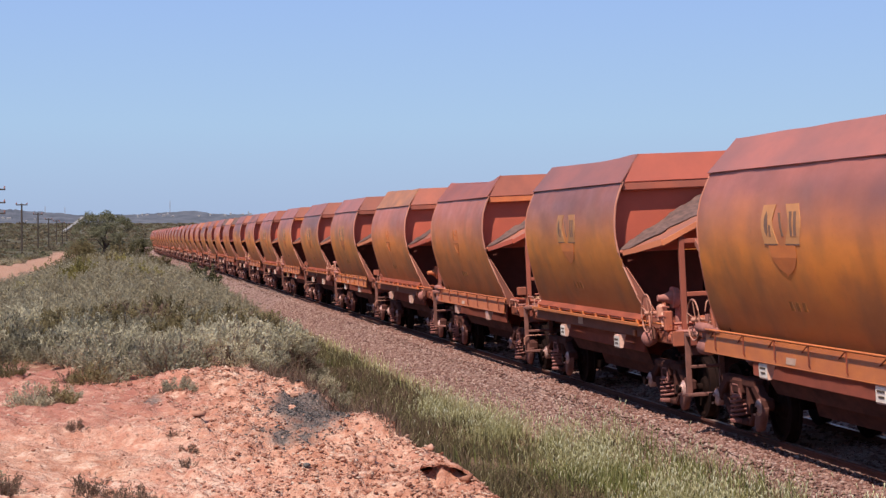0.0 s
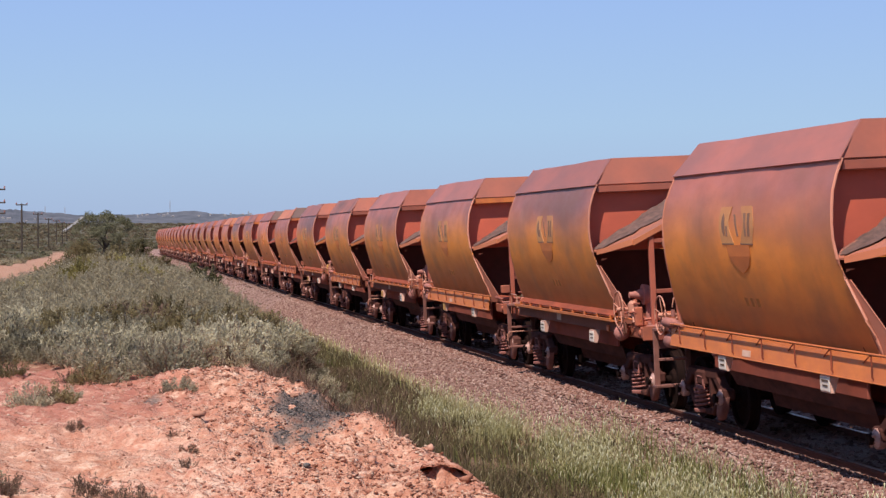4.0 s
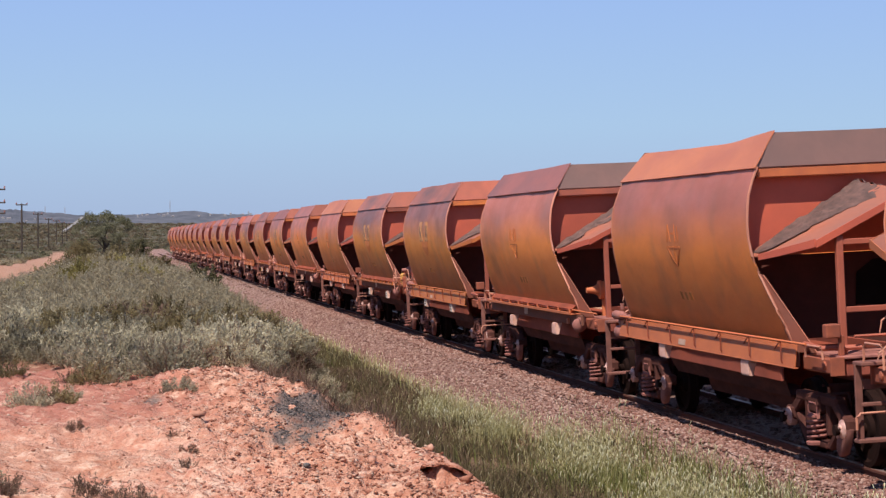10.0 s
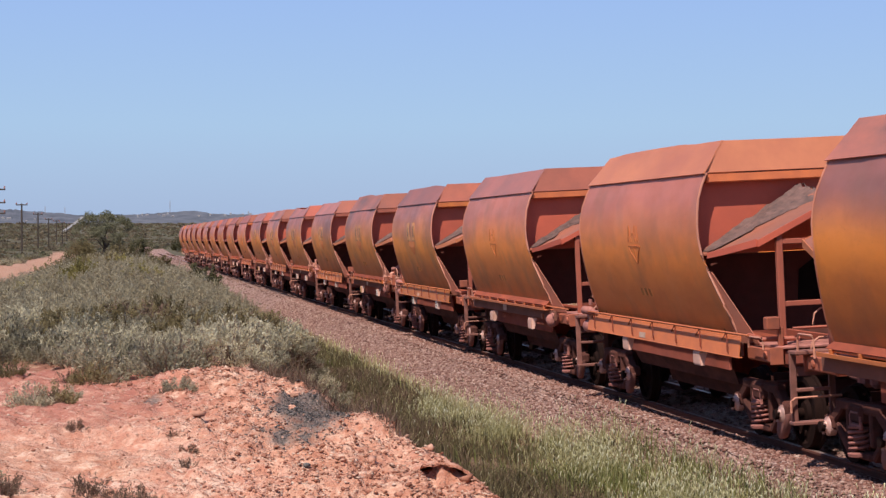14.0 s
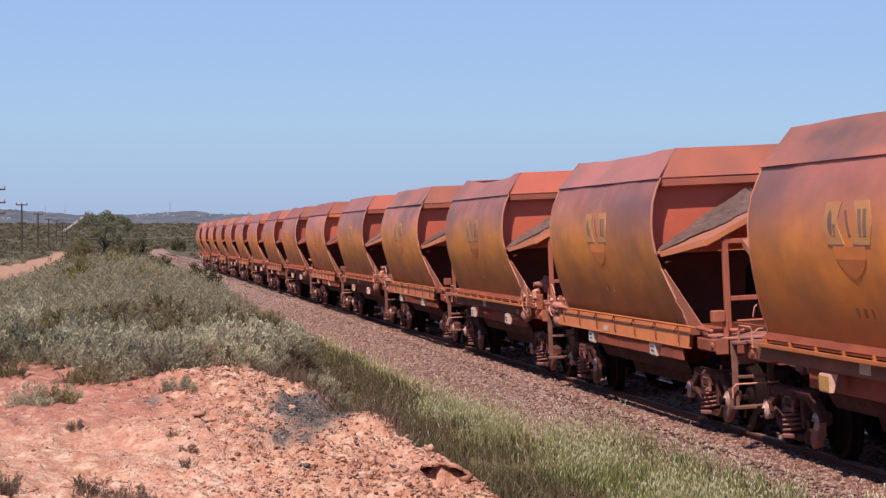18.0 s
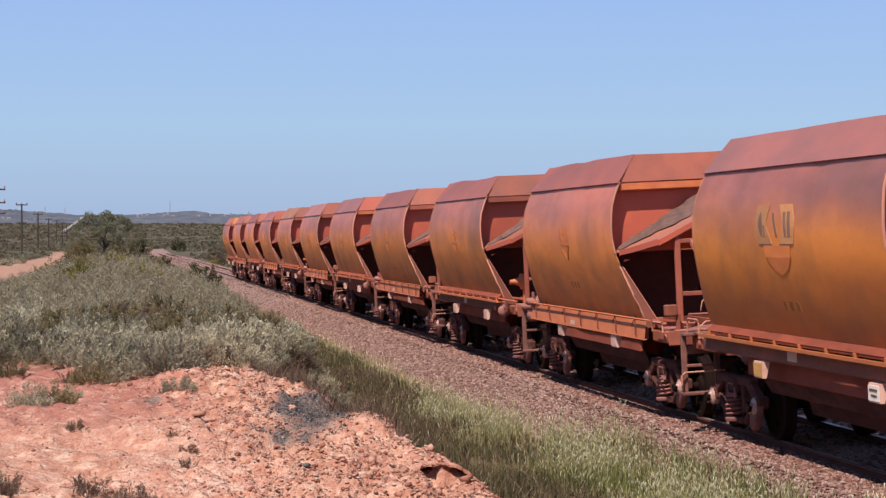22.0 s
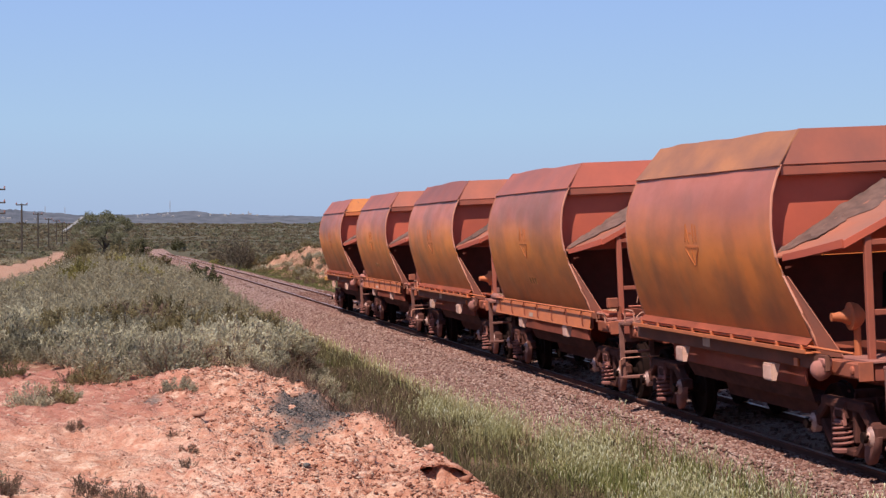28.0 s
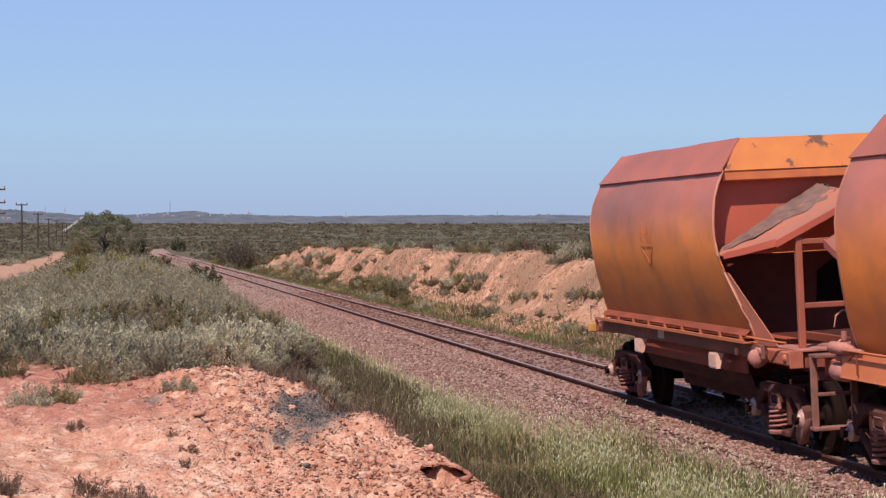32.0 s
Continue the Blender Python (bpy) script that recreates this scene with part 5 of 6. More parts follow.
# ---- stones, grass and shrubs ----
CUBE = np.array([(x, y, z) for x in (-1, 1) for y in (-1, 1) for z in (-1, 1)], float)
CUBEF = np.array([(0, 1, 3, 2), (4, 6, 7, 5), (0, 4, 5, 1), (2, 3, 7, 6), (0, 2, 6, 4), (1, 5, 7, 3)])


def turned(n, r):
    """n random turns, as matrices."""
    q = r.normal(size=(n, 4))
    q /= np.linalg.norm(q, axis=1)[:, None]
    w, x, y, z = q.T
    return np.stack([1 - 2 * (y * y + z * z), 2 * (x * y - z * w), 2 * (x * z + y * w), 2 * (x * y + z * w), 1 - 2 * (x * x + z * z), 2 * (y * z - x * w), 2 * (x * z - y * w), 2 * (y * z + x * w), 1 - 2 * (x * x + y * y)], -1).reshape(n, 3, 3)


def stones(name, x, y, size, mat, label, sink=0.2, seed=1):
    """Broken stones lying on the ground, joined."""
    r = np.random.default_rng(seed)
    n = len(x)
    base = CUBE[None] * (0.5 + 0.32 * r.uniform(-1, 1, (n, 8, 3))) * r.uniform(0.6, 1.25, (n, 1, 3))
    v = np.einsum("nij,nkj->nki", turned(n, r), base) * size[:, None, None]
    v[:, :, 2] *= 0.62
    v += np.stack([x, y, height(x, y) + size * (0.35 - sink)], -1)[:, None]
    f = (CUBEF[None] + 8 * np.arange(n)[:, None, None]).reshape(-1, 4)
    return tagged(new(name, soup(name, v.reshape(-1, 3), f, mat)), label, name.replace("_", " "), kind="stuff")


def blades(name, x, y, tall, wide, mat, label, lean=0.35, seed=2, base=None):
    """Grass blades: a tapering strip of three triangles each, bent over."""
    r = np.random.default_rng(seed)
    n = len(x)
    z = (height(x, y) if base is None else base) - 0.02
    a, b = r.uniform(0, 6.283, n), r.uniform(0, 6.283, n)
    l = np.abs(r.normal(0, lean, n)) * tall
    px, py = np.cos(a) * wide / 2, np.sin(a) * wide / 2
    dx, dy = np.cos(b) * l, np.sin(b) * l
    P = np.zeros((n, 5, 3))
    P[:, 0] = np.stack([x - px, y - py, z], -1)
    P[:, 1] = np.stack([x + px, y + py, z], -1)
    P[:, 2] = np.stack([x - 0.7 * px + 0.35 * dx, y - 0.7 * py + 0.35 * dy, z + 0.6 * tall], -1)
    P[:, 3] = np.stack([x + 0.7 * px + 0.35 * dx, y + 0.7 * py + 0.35 * dy, z + 0.6 * tall], -1)
    P[:, 4] = np.stack([x + dx, y + dy, z + tall], -1)
    f = (np.array([(0, 1, 3), (0, 3, 2), (2, 3, 4)])[None] + 5 * np.arange(n)[:, None, None]).reshape(-1, 3)
    ob = tagged(new(name, soup(name, P.reshape(-1, 3), f, mat)), label, "grass", kind="stuff")
    return ob, P[:, 4]


def seed_heads(name, tips, size, mat, label, seed=3):
    r = np.random.default_rng(seed)
    n = len(tips)
    base = CUBE[None] * (0.5 + 0.2 * r.uniform(-1, 1, (n, 8, 3))) * np.array([0.12, 0.12, 1.0])
    v = base * size[:, None, None]
    v[:, :, 0] += v[:, :, 2] * r.uniform(-0.5, 0.5, (n, 1))
    v += tips[:, None]
    f = (CUBEF[None] + 8 * np.arange(n)[:, None, None]).reshape(-1, 4)
    return tagged(new(name, soup(name, v.reshape(-1, 3), f, mat)), label, "grass", kind="stuff")


def leaf_cloud(centres, n, spread, size, r, flat=0.6, up=0.25):
    """n pointed leaves round each of the centres: arrays of corners and faces."""
    k = len(centres)
    c = np.repeat(np.asarray(centres), n, axis=0)
    o = r.normal(size=(k * n, 3))
    o /= np.linalg.norm(o, axis=1)[:, None]
    o *= spread * r.uniform(0.35, 1.0, (k * n, 1)) ** 0.6
    o[:, 2] *= flat
    p = c + o
    s = size * r.uniform(0.6, 1.3, (k * n, 1))
    d = o / (np.linalg.norm(o, axis=1)[:, None] + 1e-6) + r.normal(0, 0.6, (k * n, 3))
    d[:, 2] += up
    d /= np.linalg.norm(d, axis=1)[:, None]
    e = np.cross(d, r.normal(size=(k * n, 3)))
    e /= np.linalg.norm(e, axis=1)[:, None] + 1e-6
    v = np.stack([p - d * s, p + e * s * 0.42, p + d * s, p - e * s * 0.42], 1)
    f = np.arange(k * n * 4).reshape(-1, 4)
    return v.reshape(-1, 3), f


def shrub_arrays(r, wide, tall, tufts, leaves, leaf):
    """Sprigs that rise out of the middle, each lined with narrow leaves."""
    a, q = r.uniform(0, 6.283, tufts), np.sqrt(r.uniform(0, 1, tufts))
    x, y = np.cos(a) * q * wide / 2, np.sin(a) * q * wide / 2
    z = tall * (0.12 + 0.88 * np.sqrt(np.clip(1 - 0.85 * q ** 2, 0, 1)) * r.uniform(0.3, 1.15, tufts))
    tip = np.stack([x, y, z], -1)
    foot = tip * np.array([0.45, 0.45, 0.0]) + np.stack([0 * x, 0 * x, 0.05 * z], -1)
    way = tip - foot
    n = tufts * leaves
    k = np.repeat(np.arange(tufts), leaves)
    f = r.uniform(0.25, 1.04, n) ** 0.75
    p = foot[k] + way[k] * f[:, None] + r.normal(0, 0.034 * wide, (n, 3)) * (1.25 - 0.6 * f[:, None])
    p[:, 2] = np.maximum(p[:, 2], 0.01)
    d = way[k] / (np.linalg.norm(way[k], axis=1)[:, None] + 1e-6) + r.normal(0, 0.55, (n, 3))
    d /= np.linalg.norm(d, axis=1)[:, None]
    e = np.cross(d, r.normal(size=(n, 3)))
    e /= np.linalg.norm(e, axis=1)[:, None] + 1e-6
    ln = leaf * r.uniform(0.6, 1.4, (n, 1))
    v = np.stack([p - d * ln, p + e * ln * 0.36, p + d * ln, p - e * ln * 0.36], 1)
    return (v.reshape(-1, 3), np.arange(n * 4).reshape(-1, 4)), tip


def shrub_stems(tips, r, thick=0.008):
    s = Shape()
    for x, y, z in tips[:14]:
        s.tube([(0.12 * x, 0.12 * y, -0.05), (0.5 * x, 0.5 * y, 0.45 * z), (x, y, z)], thick, 4, thick * 0.4, False)
    return s


def build_shrub(word, mat, wide, tall, tufts, leaves, leaf, seed, label, stem=DRYLEAF, thick=0.008):
    r = np.random.default_rng(seed)
    (v, f), tips = shrub_arrays(r, wide, tall, tufts, leaves, leaf)
    root = new(word)
    root.empty_display_size = 0.2
    part("foliage", soup("foliage", v, f, mat), mat, root)
    tagged(part("twigwork", shrub_stems(tips, r, thick), stem, root), kind="stuff")
    return tagged(root, label, "shrub")


def set_on(ob, x, y, turn=0.0, size=1.0, sink=0.03):
    ob.location = (x, y, float(height(x, y)) - sink)
    ob.rotation_euler = (0, 0, turn)
    ob.scale = (size, size, size)
    return ob


def copy_on(ob, x, y, turn, size, sink=0.03):
    c = copy_thing(ob, Matrix.Translation((x, y, float(height(x, y)) - sink)) @ Matrix.Rotation(turn, 4, "Z"))
    c.scale = (size, size, size)
    return c


def thicket():
    """Saltbush all over the mound: the nearest as single shrubs, the rest joined."""
    r = np.random.default_rng(11)
    kinds = []
    for k in range(7):
        kinds.append(build_shrub("saltbush", SALT, 0.85, 0.46, 52, 44, 0.022, 40 + k, "grey-green saltbush with small leaves on the mound"))
    for k in range(3):
        kinds.append(build_shrub("bluebush", OLIVE, 0.8, 0.42, 48, 44, 0.022, 50 + k, "olive-green low bush growing among saltbush"))
    kinds.append(build_shrub("dry_bush", DRYLEAF, 0.75, 0.34, 40, 34, 0.02, 60, "brown dried-out low bush on the mound"))
    kinds.append(build_shrub("flowering_bush", LIME, 0.9, 0.38, 44, 40, 0.026, 61, "yellow-green flowering bush on the mound"))
    spots = []
    y = 25.6
    while y < 84:
        gap = 0.54 + 0.006 * (y - 26)
        x = -5.2 - 0.05 * y
        while x < 4.6:
            px, py = x + r.uniform(-0.2, 0.2), y + r.uniform(-0.25, 0.25)
            limit = 26.3 + 0.5 * float(wave(px, 0, 0.9, 31)) + 2.7 * float(step(0.15, -0.3, px)) + 1.3 * float(step(1.1, 1.6, px))
            if px < float(edge_x(py)) + (0.2 if py < 33 else 1.1) and py > limit:
                spots.append((px, py))
            x += gap * r.uniform(0.85, 1.25)
        y += gap
    spots.sort(key=lambda s: s[1] + 0.02 * abs(s[0]))
    rest_v, rest_f, k = [], [], 0
    used = set()
    for i, (x, y) in enumerate(spots):
        w = float(wave(x, y, 3.0, 32)) + r.uniform(-0.5, 0.5)
        j = int(r.integers(0, 7)) if w < 0.3 else int(r.integers(7, 10))
        front = y < 31.5 or x > 1.5 and y < 34
        if r.random() < (0.12 if front else 0.26):
            j = 10
        elif front and r.random() < 0.8:
            j = int(r.integers(0, 7))
        if y > 50 and float(wave(x, y, 3.5, 33)) > 0.4 and r.random() < 0.3:
            j = 11
        size, turn = r.uniform(0.55, 1.5) * (0.85 if x > 2.5 else 1.0), r.uniform(0, 6.283)
        if i < 290 or j == 11:
            if j not in used:
                used.add(j)
                set_on(kinds[j], x, y, turn, size)
            else:
                copy_on(kinds[j], x, y, turn, size)
        else:
            (v, f), _ = shrub_arrays(r, 0.95 * size, 0.42 * size, 28, 36, 0.026)
            v = v + np.array([x, y, float(height(x, y)) - 0.03])
            rest_v.append(v)
            rest_f.append(f + k)
            k += len(v)
    tagged(new("saltbush_scrub", soup("saltbush_scrub", np.concatenate(rest_v), np.concatenate(rest_f), SALTREST)), "grey-green saltbush covering the back of the mound", "scrub", kind="stuff")
    for j, ob in enumerate(kinds):
        if j not in used:
            set_on(ob, -4.5 - 0.4 * j, 34 + j, 0.3 * j)
    # single shrubs on the bare dirt and beside the line
    for x, y, size, j in ((-0.86, 22.1, 0.5, 4), (-0.72, 22.6, 0.4, 10), (-0.58, 23.2, 0.48, 8), (-0.45, 23.6, 0.4, 2), (-0.24, 25.5, 0.55, 7), (-0.5, 27.0, 0.5, 10), (-1.3, 27.6, 0.6, 8), (0.82, 23.3, 0.42, 1), (0.7, 24.2, 0.34, 10), (-0.72, 14.75, 0.42, 10), (-0.95, 14.9, 0.4, 3)):
        copy_on(kinds[j], x, y, r.uniform(0, 6.283), 1.35 * size)
    for x, y, size in ((-0.3, 19.4, 0.26), (0.72, 17.9, 0.24), (0.68, 17.2, 0.3), (0.15, 14.75, 0.4), (-0.14, 14.85, 0.42), (0.3, 14.7, 0.3), (0.62, 18.9, 0.18)):
        copy_on(kinds[10], x, y, r.uniform(0, 6.283), 1.35 * size)
    for k in range(34):
        x, y = -10.5 + 1.6 * float(r.normal()), r.uniform(118, 265)
        if x < -8.6 or k % 4 == 0:
            copy_on(kinds[int(r.integers(0, 10))], x, y, r.uniform(0, 6.283), r.uniform(0.9, 1.8))
    for x, y, size, j in ((15.2, 66, 1.0, 1), (13.3, 92, 1.5, 8), (13.6, 95, 1.6, 2), (13.4, 99, 1.4, 9), (13.2, 88, 1.1, 7), (14.3, 76, 0.9, 7), (14.0, 82, 0.8, 2), (14.6, 61, 0.9, 0), (14.2, 66, 0.8, 3), (13.9, 71, 0.7, 5), (13.5, 57, 0.8, 8), (14.9, 105, 1.2, 9), (14.2, 112, 1.2, 8), (13.3, 104, 1.2, 2), (13.6, 120, 1.3, 8), (14.7, 134, 1.2, 7), (13.8, 143, 1.3, 9), (14.9, 57, 0.7, 4), (13.2, 63, 0.6, 3), (15.0, 86, 0.8, 1), (14.4, 90, 0.7, 8), (13.9, 128, 0.9, 1), (14.6, 119, 0.8, 4)):
        copy_on(kinds[j], x, y, r.uniform(0, 6.283), size)
    # low bushes along the crest of the cutting and on its face
    for k in range(46):
        y = 50 + 130 * (k / 45) ** 1.3 + r.uniform(-1.2, 1.2)
        copy_on(kinds[int(r.choice((0, 2, 4, 7, 8, 9, 10)))], 15.75 + 0.5 * r.uniform(-1, 1), y, r.uniform(0, 6.283), r.uniform(0.7, 1.5))
    for k in range(60):
        y = 48 + 120 * (k / 59) ** 1.2 + r.uniform(-1.2, 1.2)
        copy_on(kinds[int(r.choice((1, 3, 7, 8, 9, 10, 10)))], r.uniform(13.0, 15.2), y, r.uniform(0, 6.283), r.uniform(0.4, 1.0))
    copy_on(kinds[3], 15.6, 65.5, 0.4, 1.5)
    # scrub creeping up the foot of the cutting, thickest at its far end
    for k in range(80):
        y = 52 + 148 * r.uniform(0, 1) ** 0.7
        x = 12.6 + 2.4 * r.uniform(0, 1) ** (1.6 if y < 130 else 0.9)
        copy_on(kinds[int(r.choice((1, 3, 5, 7, 8, 9, 10)))], x, y, r.uniform(0, 6.283), r.uniform(0.6, 1.3) * (1.0 if y < 120 else 1.3))


thicket()


def big_bush(word, mat, x, y, wide, tall, seed, label, leaf=0.12):
    ob = build_shrub(word, mat, wide, tall, 70, 56, leaf * 0.8, seed, label, BARK, 0.03)
    return set_on(ob, x, y)


big_bush("round_bush", DARKLEAF, 2.8, 60.5, 1.3, 0.9, 70, "dark green rounded bush at the mound's edge", 0.065)
for bx, by, bw in ((13.3, 90, 0.9), (13.5, 94, 1.25), (13.3, 96, 1.1), (13.6, 98.5, 1.2), (13.4, 101, 1.1), (14.2, 78, 0.6), (13.5, 107, 0.9)):
    big_bush("bank_bush", OLIVE, bx, by, 1.25 * bw, 0.55 * bw, int(by), "dark olive bush on the face of the cutting", 0.06)
for bx, by, bw in ((-0.9, 66, 1.5), (0.6, 71, 1.6), (1.3, 64, 1.2), (-0.2, 60, 1.3), (1.8, 70, 1.3), (-1.9, 72, 1.5), (0.4, 76, 1.5)):
    big_bush("ridge_bush", OLIVE, bx, by, bw, 0.5 * bw, int(by) + 40, "rounded olive-grey bush on top of the mound", 0.05)
big_bush("low_bush", OLIVE, -3.6, 297, 4.6, 2.6, 77, "olive bush crowding the foot of a gum tree", 0.14)
big_bush("low_bush", OLIVE, 1.6, 298, 3.6, 2.4, 78, "olive bush crowding the foot of a gum tree", 0.14)
big_bush("round_bush", DARKLEAF, 4.6, 284, 3.9, 3.9, 71, "dark green rounded bush beside the line")
big_bush("round_bush", DARKLEAF, 13.7, 392, 3.0, 2.7, 72, "dark green rounded bush beyond the line", 0.16)
big_bush("thorn_bush", THORN, 11.45, 181, 3.9, 3.5, 73, "large brown bare-twigged bush beside the track", 0.1)
big_bush("thorn_bush", OLIVE, 12.9, 186, 2.6, 2.2, 76, "olive-brown bush behind a bare one", 0.1)
big_bush("flowering_bush", LIME, 11.3, 207, 1.8, 0.8, 74, "bright yellow-green low bush beside the track", 0.1)


def build_tree(x, y, seed):
    """A low spreading eucalypt: several bent limbs and an open, patchy crown."""
    r = np.random.default_rng(seed)
    root = new("gum_tree")
    trunk = Shape()
    tips = []
    trunk.tube([(0, 0, -0.2), (0.1, 0, 0.8), (0.25, 0.1, 1.6)], 0.28, 8, 0.2)
    part("trunk", trunk, BARK, root)
    for k in range(9):
        a = 6.283 * k / 9 + r.uniform(-0.3, 0.3)
        reach, top = r.uniform(1.6, 4.6), r.uniform(3.2, 6.6)
        p1 = (0.25 + 0.3 * reach * math.cos(a), 0.1 + 0.3 * reach * math.sin(a), 1.6 + 0.3 * top)
        p2 = (0.25 + 0.75 * reach * math.cos(a + 0.2), 0.75 * reach * math.sin(a + 0.2), 0.72 * top)
        p3 = (reach * math.cos(a), reach * math.sin(a), top)
        part("limb", Shape().tube([(0.2, 0.08, 1.3), p1, p2, p3], 0.13, 6, 0.03), BARK, root)
        tips += [p3, p2, ((p2[0] + p3[0]) / 2 + r.uniform(-0.6, 0.6), (p2[1] + p3[1]) / 2 + r.uniform(-0.6, 0.6), (p2[2] + p3[2]) / 2 + r.uniform(-0.3, 0.5))]
    tips = np.array(tips)
    more = tips[r.integers(0, len(tips), 26)] + r.normal(0, 0.65, (26, 3)) * np.array([1.2, 1.2, 0.5])
    low = np.stack([r.uniform(-5.0, -1.6, 16), r.uniform(-1.5, 1.5, 16), r.uniform(0.4, 3.0, 16)], -1)
    a, q = r.uniform(0, 6.283, 60), np.sqrt(r.uniform(0, 1, 60))
    dome = np.stack([4.3 * q * np.cos(a), 3.4 * q * np.sin(a), 3.4 + 3.3 * np.sqrt(1 - 0.9 * q ** 2) * r.uniform(0.75, 1.05, 60)], -1)
    v, f = leaf_cloud(np.concatenate([tips, more, low, dome[::2]]), 150, 0.75, 0.11, r, 0.6, -0.2)
    part("crown", soup("crown", v, f, GUM), GUM, root)
    v, f = leaf_cloud(dome[::2] + np.array([0, -0.3, 0.3]), 80, 0.7, 0.11, r, 0.6, 0.1)
    part("crown", soup("crown", v, f, TREETOP), TREETOP, root, "yellow-green outer leaves painted lighter as if sunlit")
    tagged(root, "spreading olive-green gum tree with bare lower limbs", "tree")
    return set_on(root, x, y)


# one leaf in two colours: inner leaves painted shaded, outer ones sunlit
GUM = island_material("gum_shade_leaf", [(0.0, (0.15, 0.14, 0.085)), (0.6, (0.24, 0.22, 0.135)), (1.0, (0.35, 0.32, 0.20))], 0.9, 0.4, 20.0, 0.4, 1.2)
TREETOP = island_material("gum_sunlit_leaf", [(0.0, (0.17, 0.165, 0.085)), (0.6, (0.26, 0.245, 0.13)), (1.0, (0.37, 0.335, 0.19))], 0.9, 0.4, 20.0, 0.4, 1.2)
build_tree(-0.6, 300, 5)


def ground_cover():
    r = np.random.default_rng(21)
    # ballast
    n = 44000
    y = 13 + 70 * r.uniform(0, 1, n) ** 1.9
    x = 6.4 + 1.5 * r.uniform(0, 1, n) ** 0.9
    size = r.uniform(0.02, 0.042, n) * (1 + y / 160)
    dusty = r.uniform(0, 1, n) < 0.75 * step(7.15, 7.75, x)
    stones("ballast_stones", x[dusty], y[dusty], size[dusty], DUSTSTONES, "dark red dusty ballast stones beside the rail", 0.25, 36)
    x, y, size = x[~dusty], y[~dusty], size[~dusty]
    stones("ballast_stones", x, y, size, STONES, "broken red-brown ballast stones on the track's shoulder", 0.25, 31)
    n = 9000
    y, x = 14 + 76 * r.uniform(0, 1, n) ** 1.5, r.uniform(8.1, 10.5, n)
    stones("ballast_stones", x, y, r.uniform(0.025, 0.05, n) * (1 + y / 120), BEDSTONES, "dark dusty ballast stones between the rails", 0.3, 32)
    n = 9000
    y, x = 80 + 200 * r.uniform(0, 1, n) ** 1.3, r.uniform(6.5, 10.5, n)
    stones("ballast_stones", x, y, r.uniform(0.04, 0.075, n), STONES, "broken red-brown ballast stones farther down the line", 0.35, 35)
    # rubble on the dirt pad
    n = 110000
    y = 12.5 + 15 * r.uniform(0, 1, n)
    x = -4 + 8 * r.uniform(0, 1, n)
    dens = 0.3 + 0.7 * step(-0.4, 1.3, x + 0.4 * wave(x, y, 1.3, 67))
    burnt = np.exp(-((x - 2.18) / 0.45) ** 2 - ((y - 21.8) / 1.3) ** 2) + 0.8 * np.exp(-((x - 1.75) / 0.45) ** 2 - ((y - 19.4) / 0.9) ** 2)
    keep = (x < edge_x(y) + 0.35) & (r.uniform(0, 1, n) < dens * (1 - np.clip(1.9 * burnt, 0, 0.97)))
    x, y = x[keep], y[keep]
    size = 0.005 + 0.0055 * r.exponential(1.0, len(x))
    size = size * (0.75 + 0.6 * step(0.2, 1.8, x) + 0.25 * wave(x, y, 0.8, 71))
    stones("dirt_rubble", x, y, np.clip(size, 0.006, 0.036), RUBBLE, "loose red and pale stones on the dirt", 0.2, 33)
    # angular clods, thickest along the broken edge
    n = 900
    y = 13 + 13 * r.uniform(0, 1, n)
    x = edge_x(y) + 0.25 - 2.6 * r.uniform(0, 1, n) ** 2.2
    keep = np.exp(-((x - 2.1) / 0.5) ** 2 - ((y - 21.7) / 1.3) ** 2) < 0.3
    x, y = x[keep], y[keep]
    stones("dirt_clods", x, y, 0.014 + 0.014 * r.exponential(0.9, len(x)), CLOD, "angular red clods broken from the edge of the dirt", 0.15, 72)
    n = 9000
    y, x = r.normal(21.8, 0.8, n), r.normal(2.18, 0.26, n)
    x[:1400], y[:1400] = r.normal(1.7, 0.2, 1400), r.normal(19.4, 0.5, 1400)
    keep = x < edge_x(y) + 0.1
    stones("cinders", x[keep], y[keep], 0.005 + 0.005 * r.exponential(0.8, keep.sum()), CINDER, "black cinders of an old fire", 0.15, 34)
    for px, py, s in ((2.15, 23.0, 0.06), (1.72, 17.3, 0.036), (1.95, 21.2, 0.045), (1.5, 20.3, 0.04), (0.75, 18.6, 0.04), (1.1, 21.4, 0.04)):
        b = Shape()
        q = np.random.default_rng(int(px * 100))
        g = [[Vector((math.cos(a) * math.cos(e), math.sin(a) * math.cos(e), 0.7 * math.sin(e))) * s * (1 + 0.22 * q.uniform(-1, 1)) for a in [k * 0.8976 for k in range(7)]] for e in (-0.7, 0.0, 0.6, 1.2)]
        n = 7
        b.put([p for row in g for p in row], [(i * n + k, i * n + (k + 1) % n, (i + 1) * n + (k + 1) % n, (i + 1) * n + k) for i in range(3) for k in range(n)] + [tuple(range(n))[::-1], tuple(range(3 * n, 4 * n))])
        ob = new("rock", b.mesh("rock", CINDER if px == 1.72 else RUBBLE))
        ob.location = (px, py, float(height(px, py)) + 0.3 * s)
        tagged(ob, "rough loose rock lying on red dirt", "rock")
    # a crust of dirt that overhangs a small hollow
    q = np.random.default_rng(9)
    cx, cy = 2.95, 17.6
    g0 = max(float(height(cx + a, cy + b)) for a in (-0.2, 0.0, 0.2) for b in (0.3, 0.5, 0.7)) - 0.085
    s = Shape()
    roof = []
    for j in range(9):
        row = []
        for i in range(15):
            a, b = (i - 7) / 7, j / 8
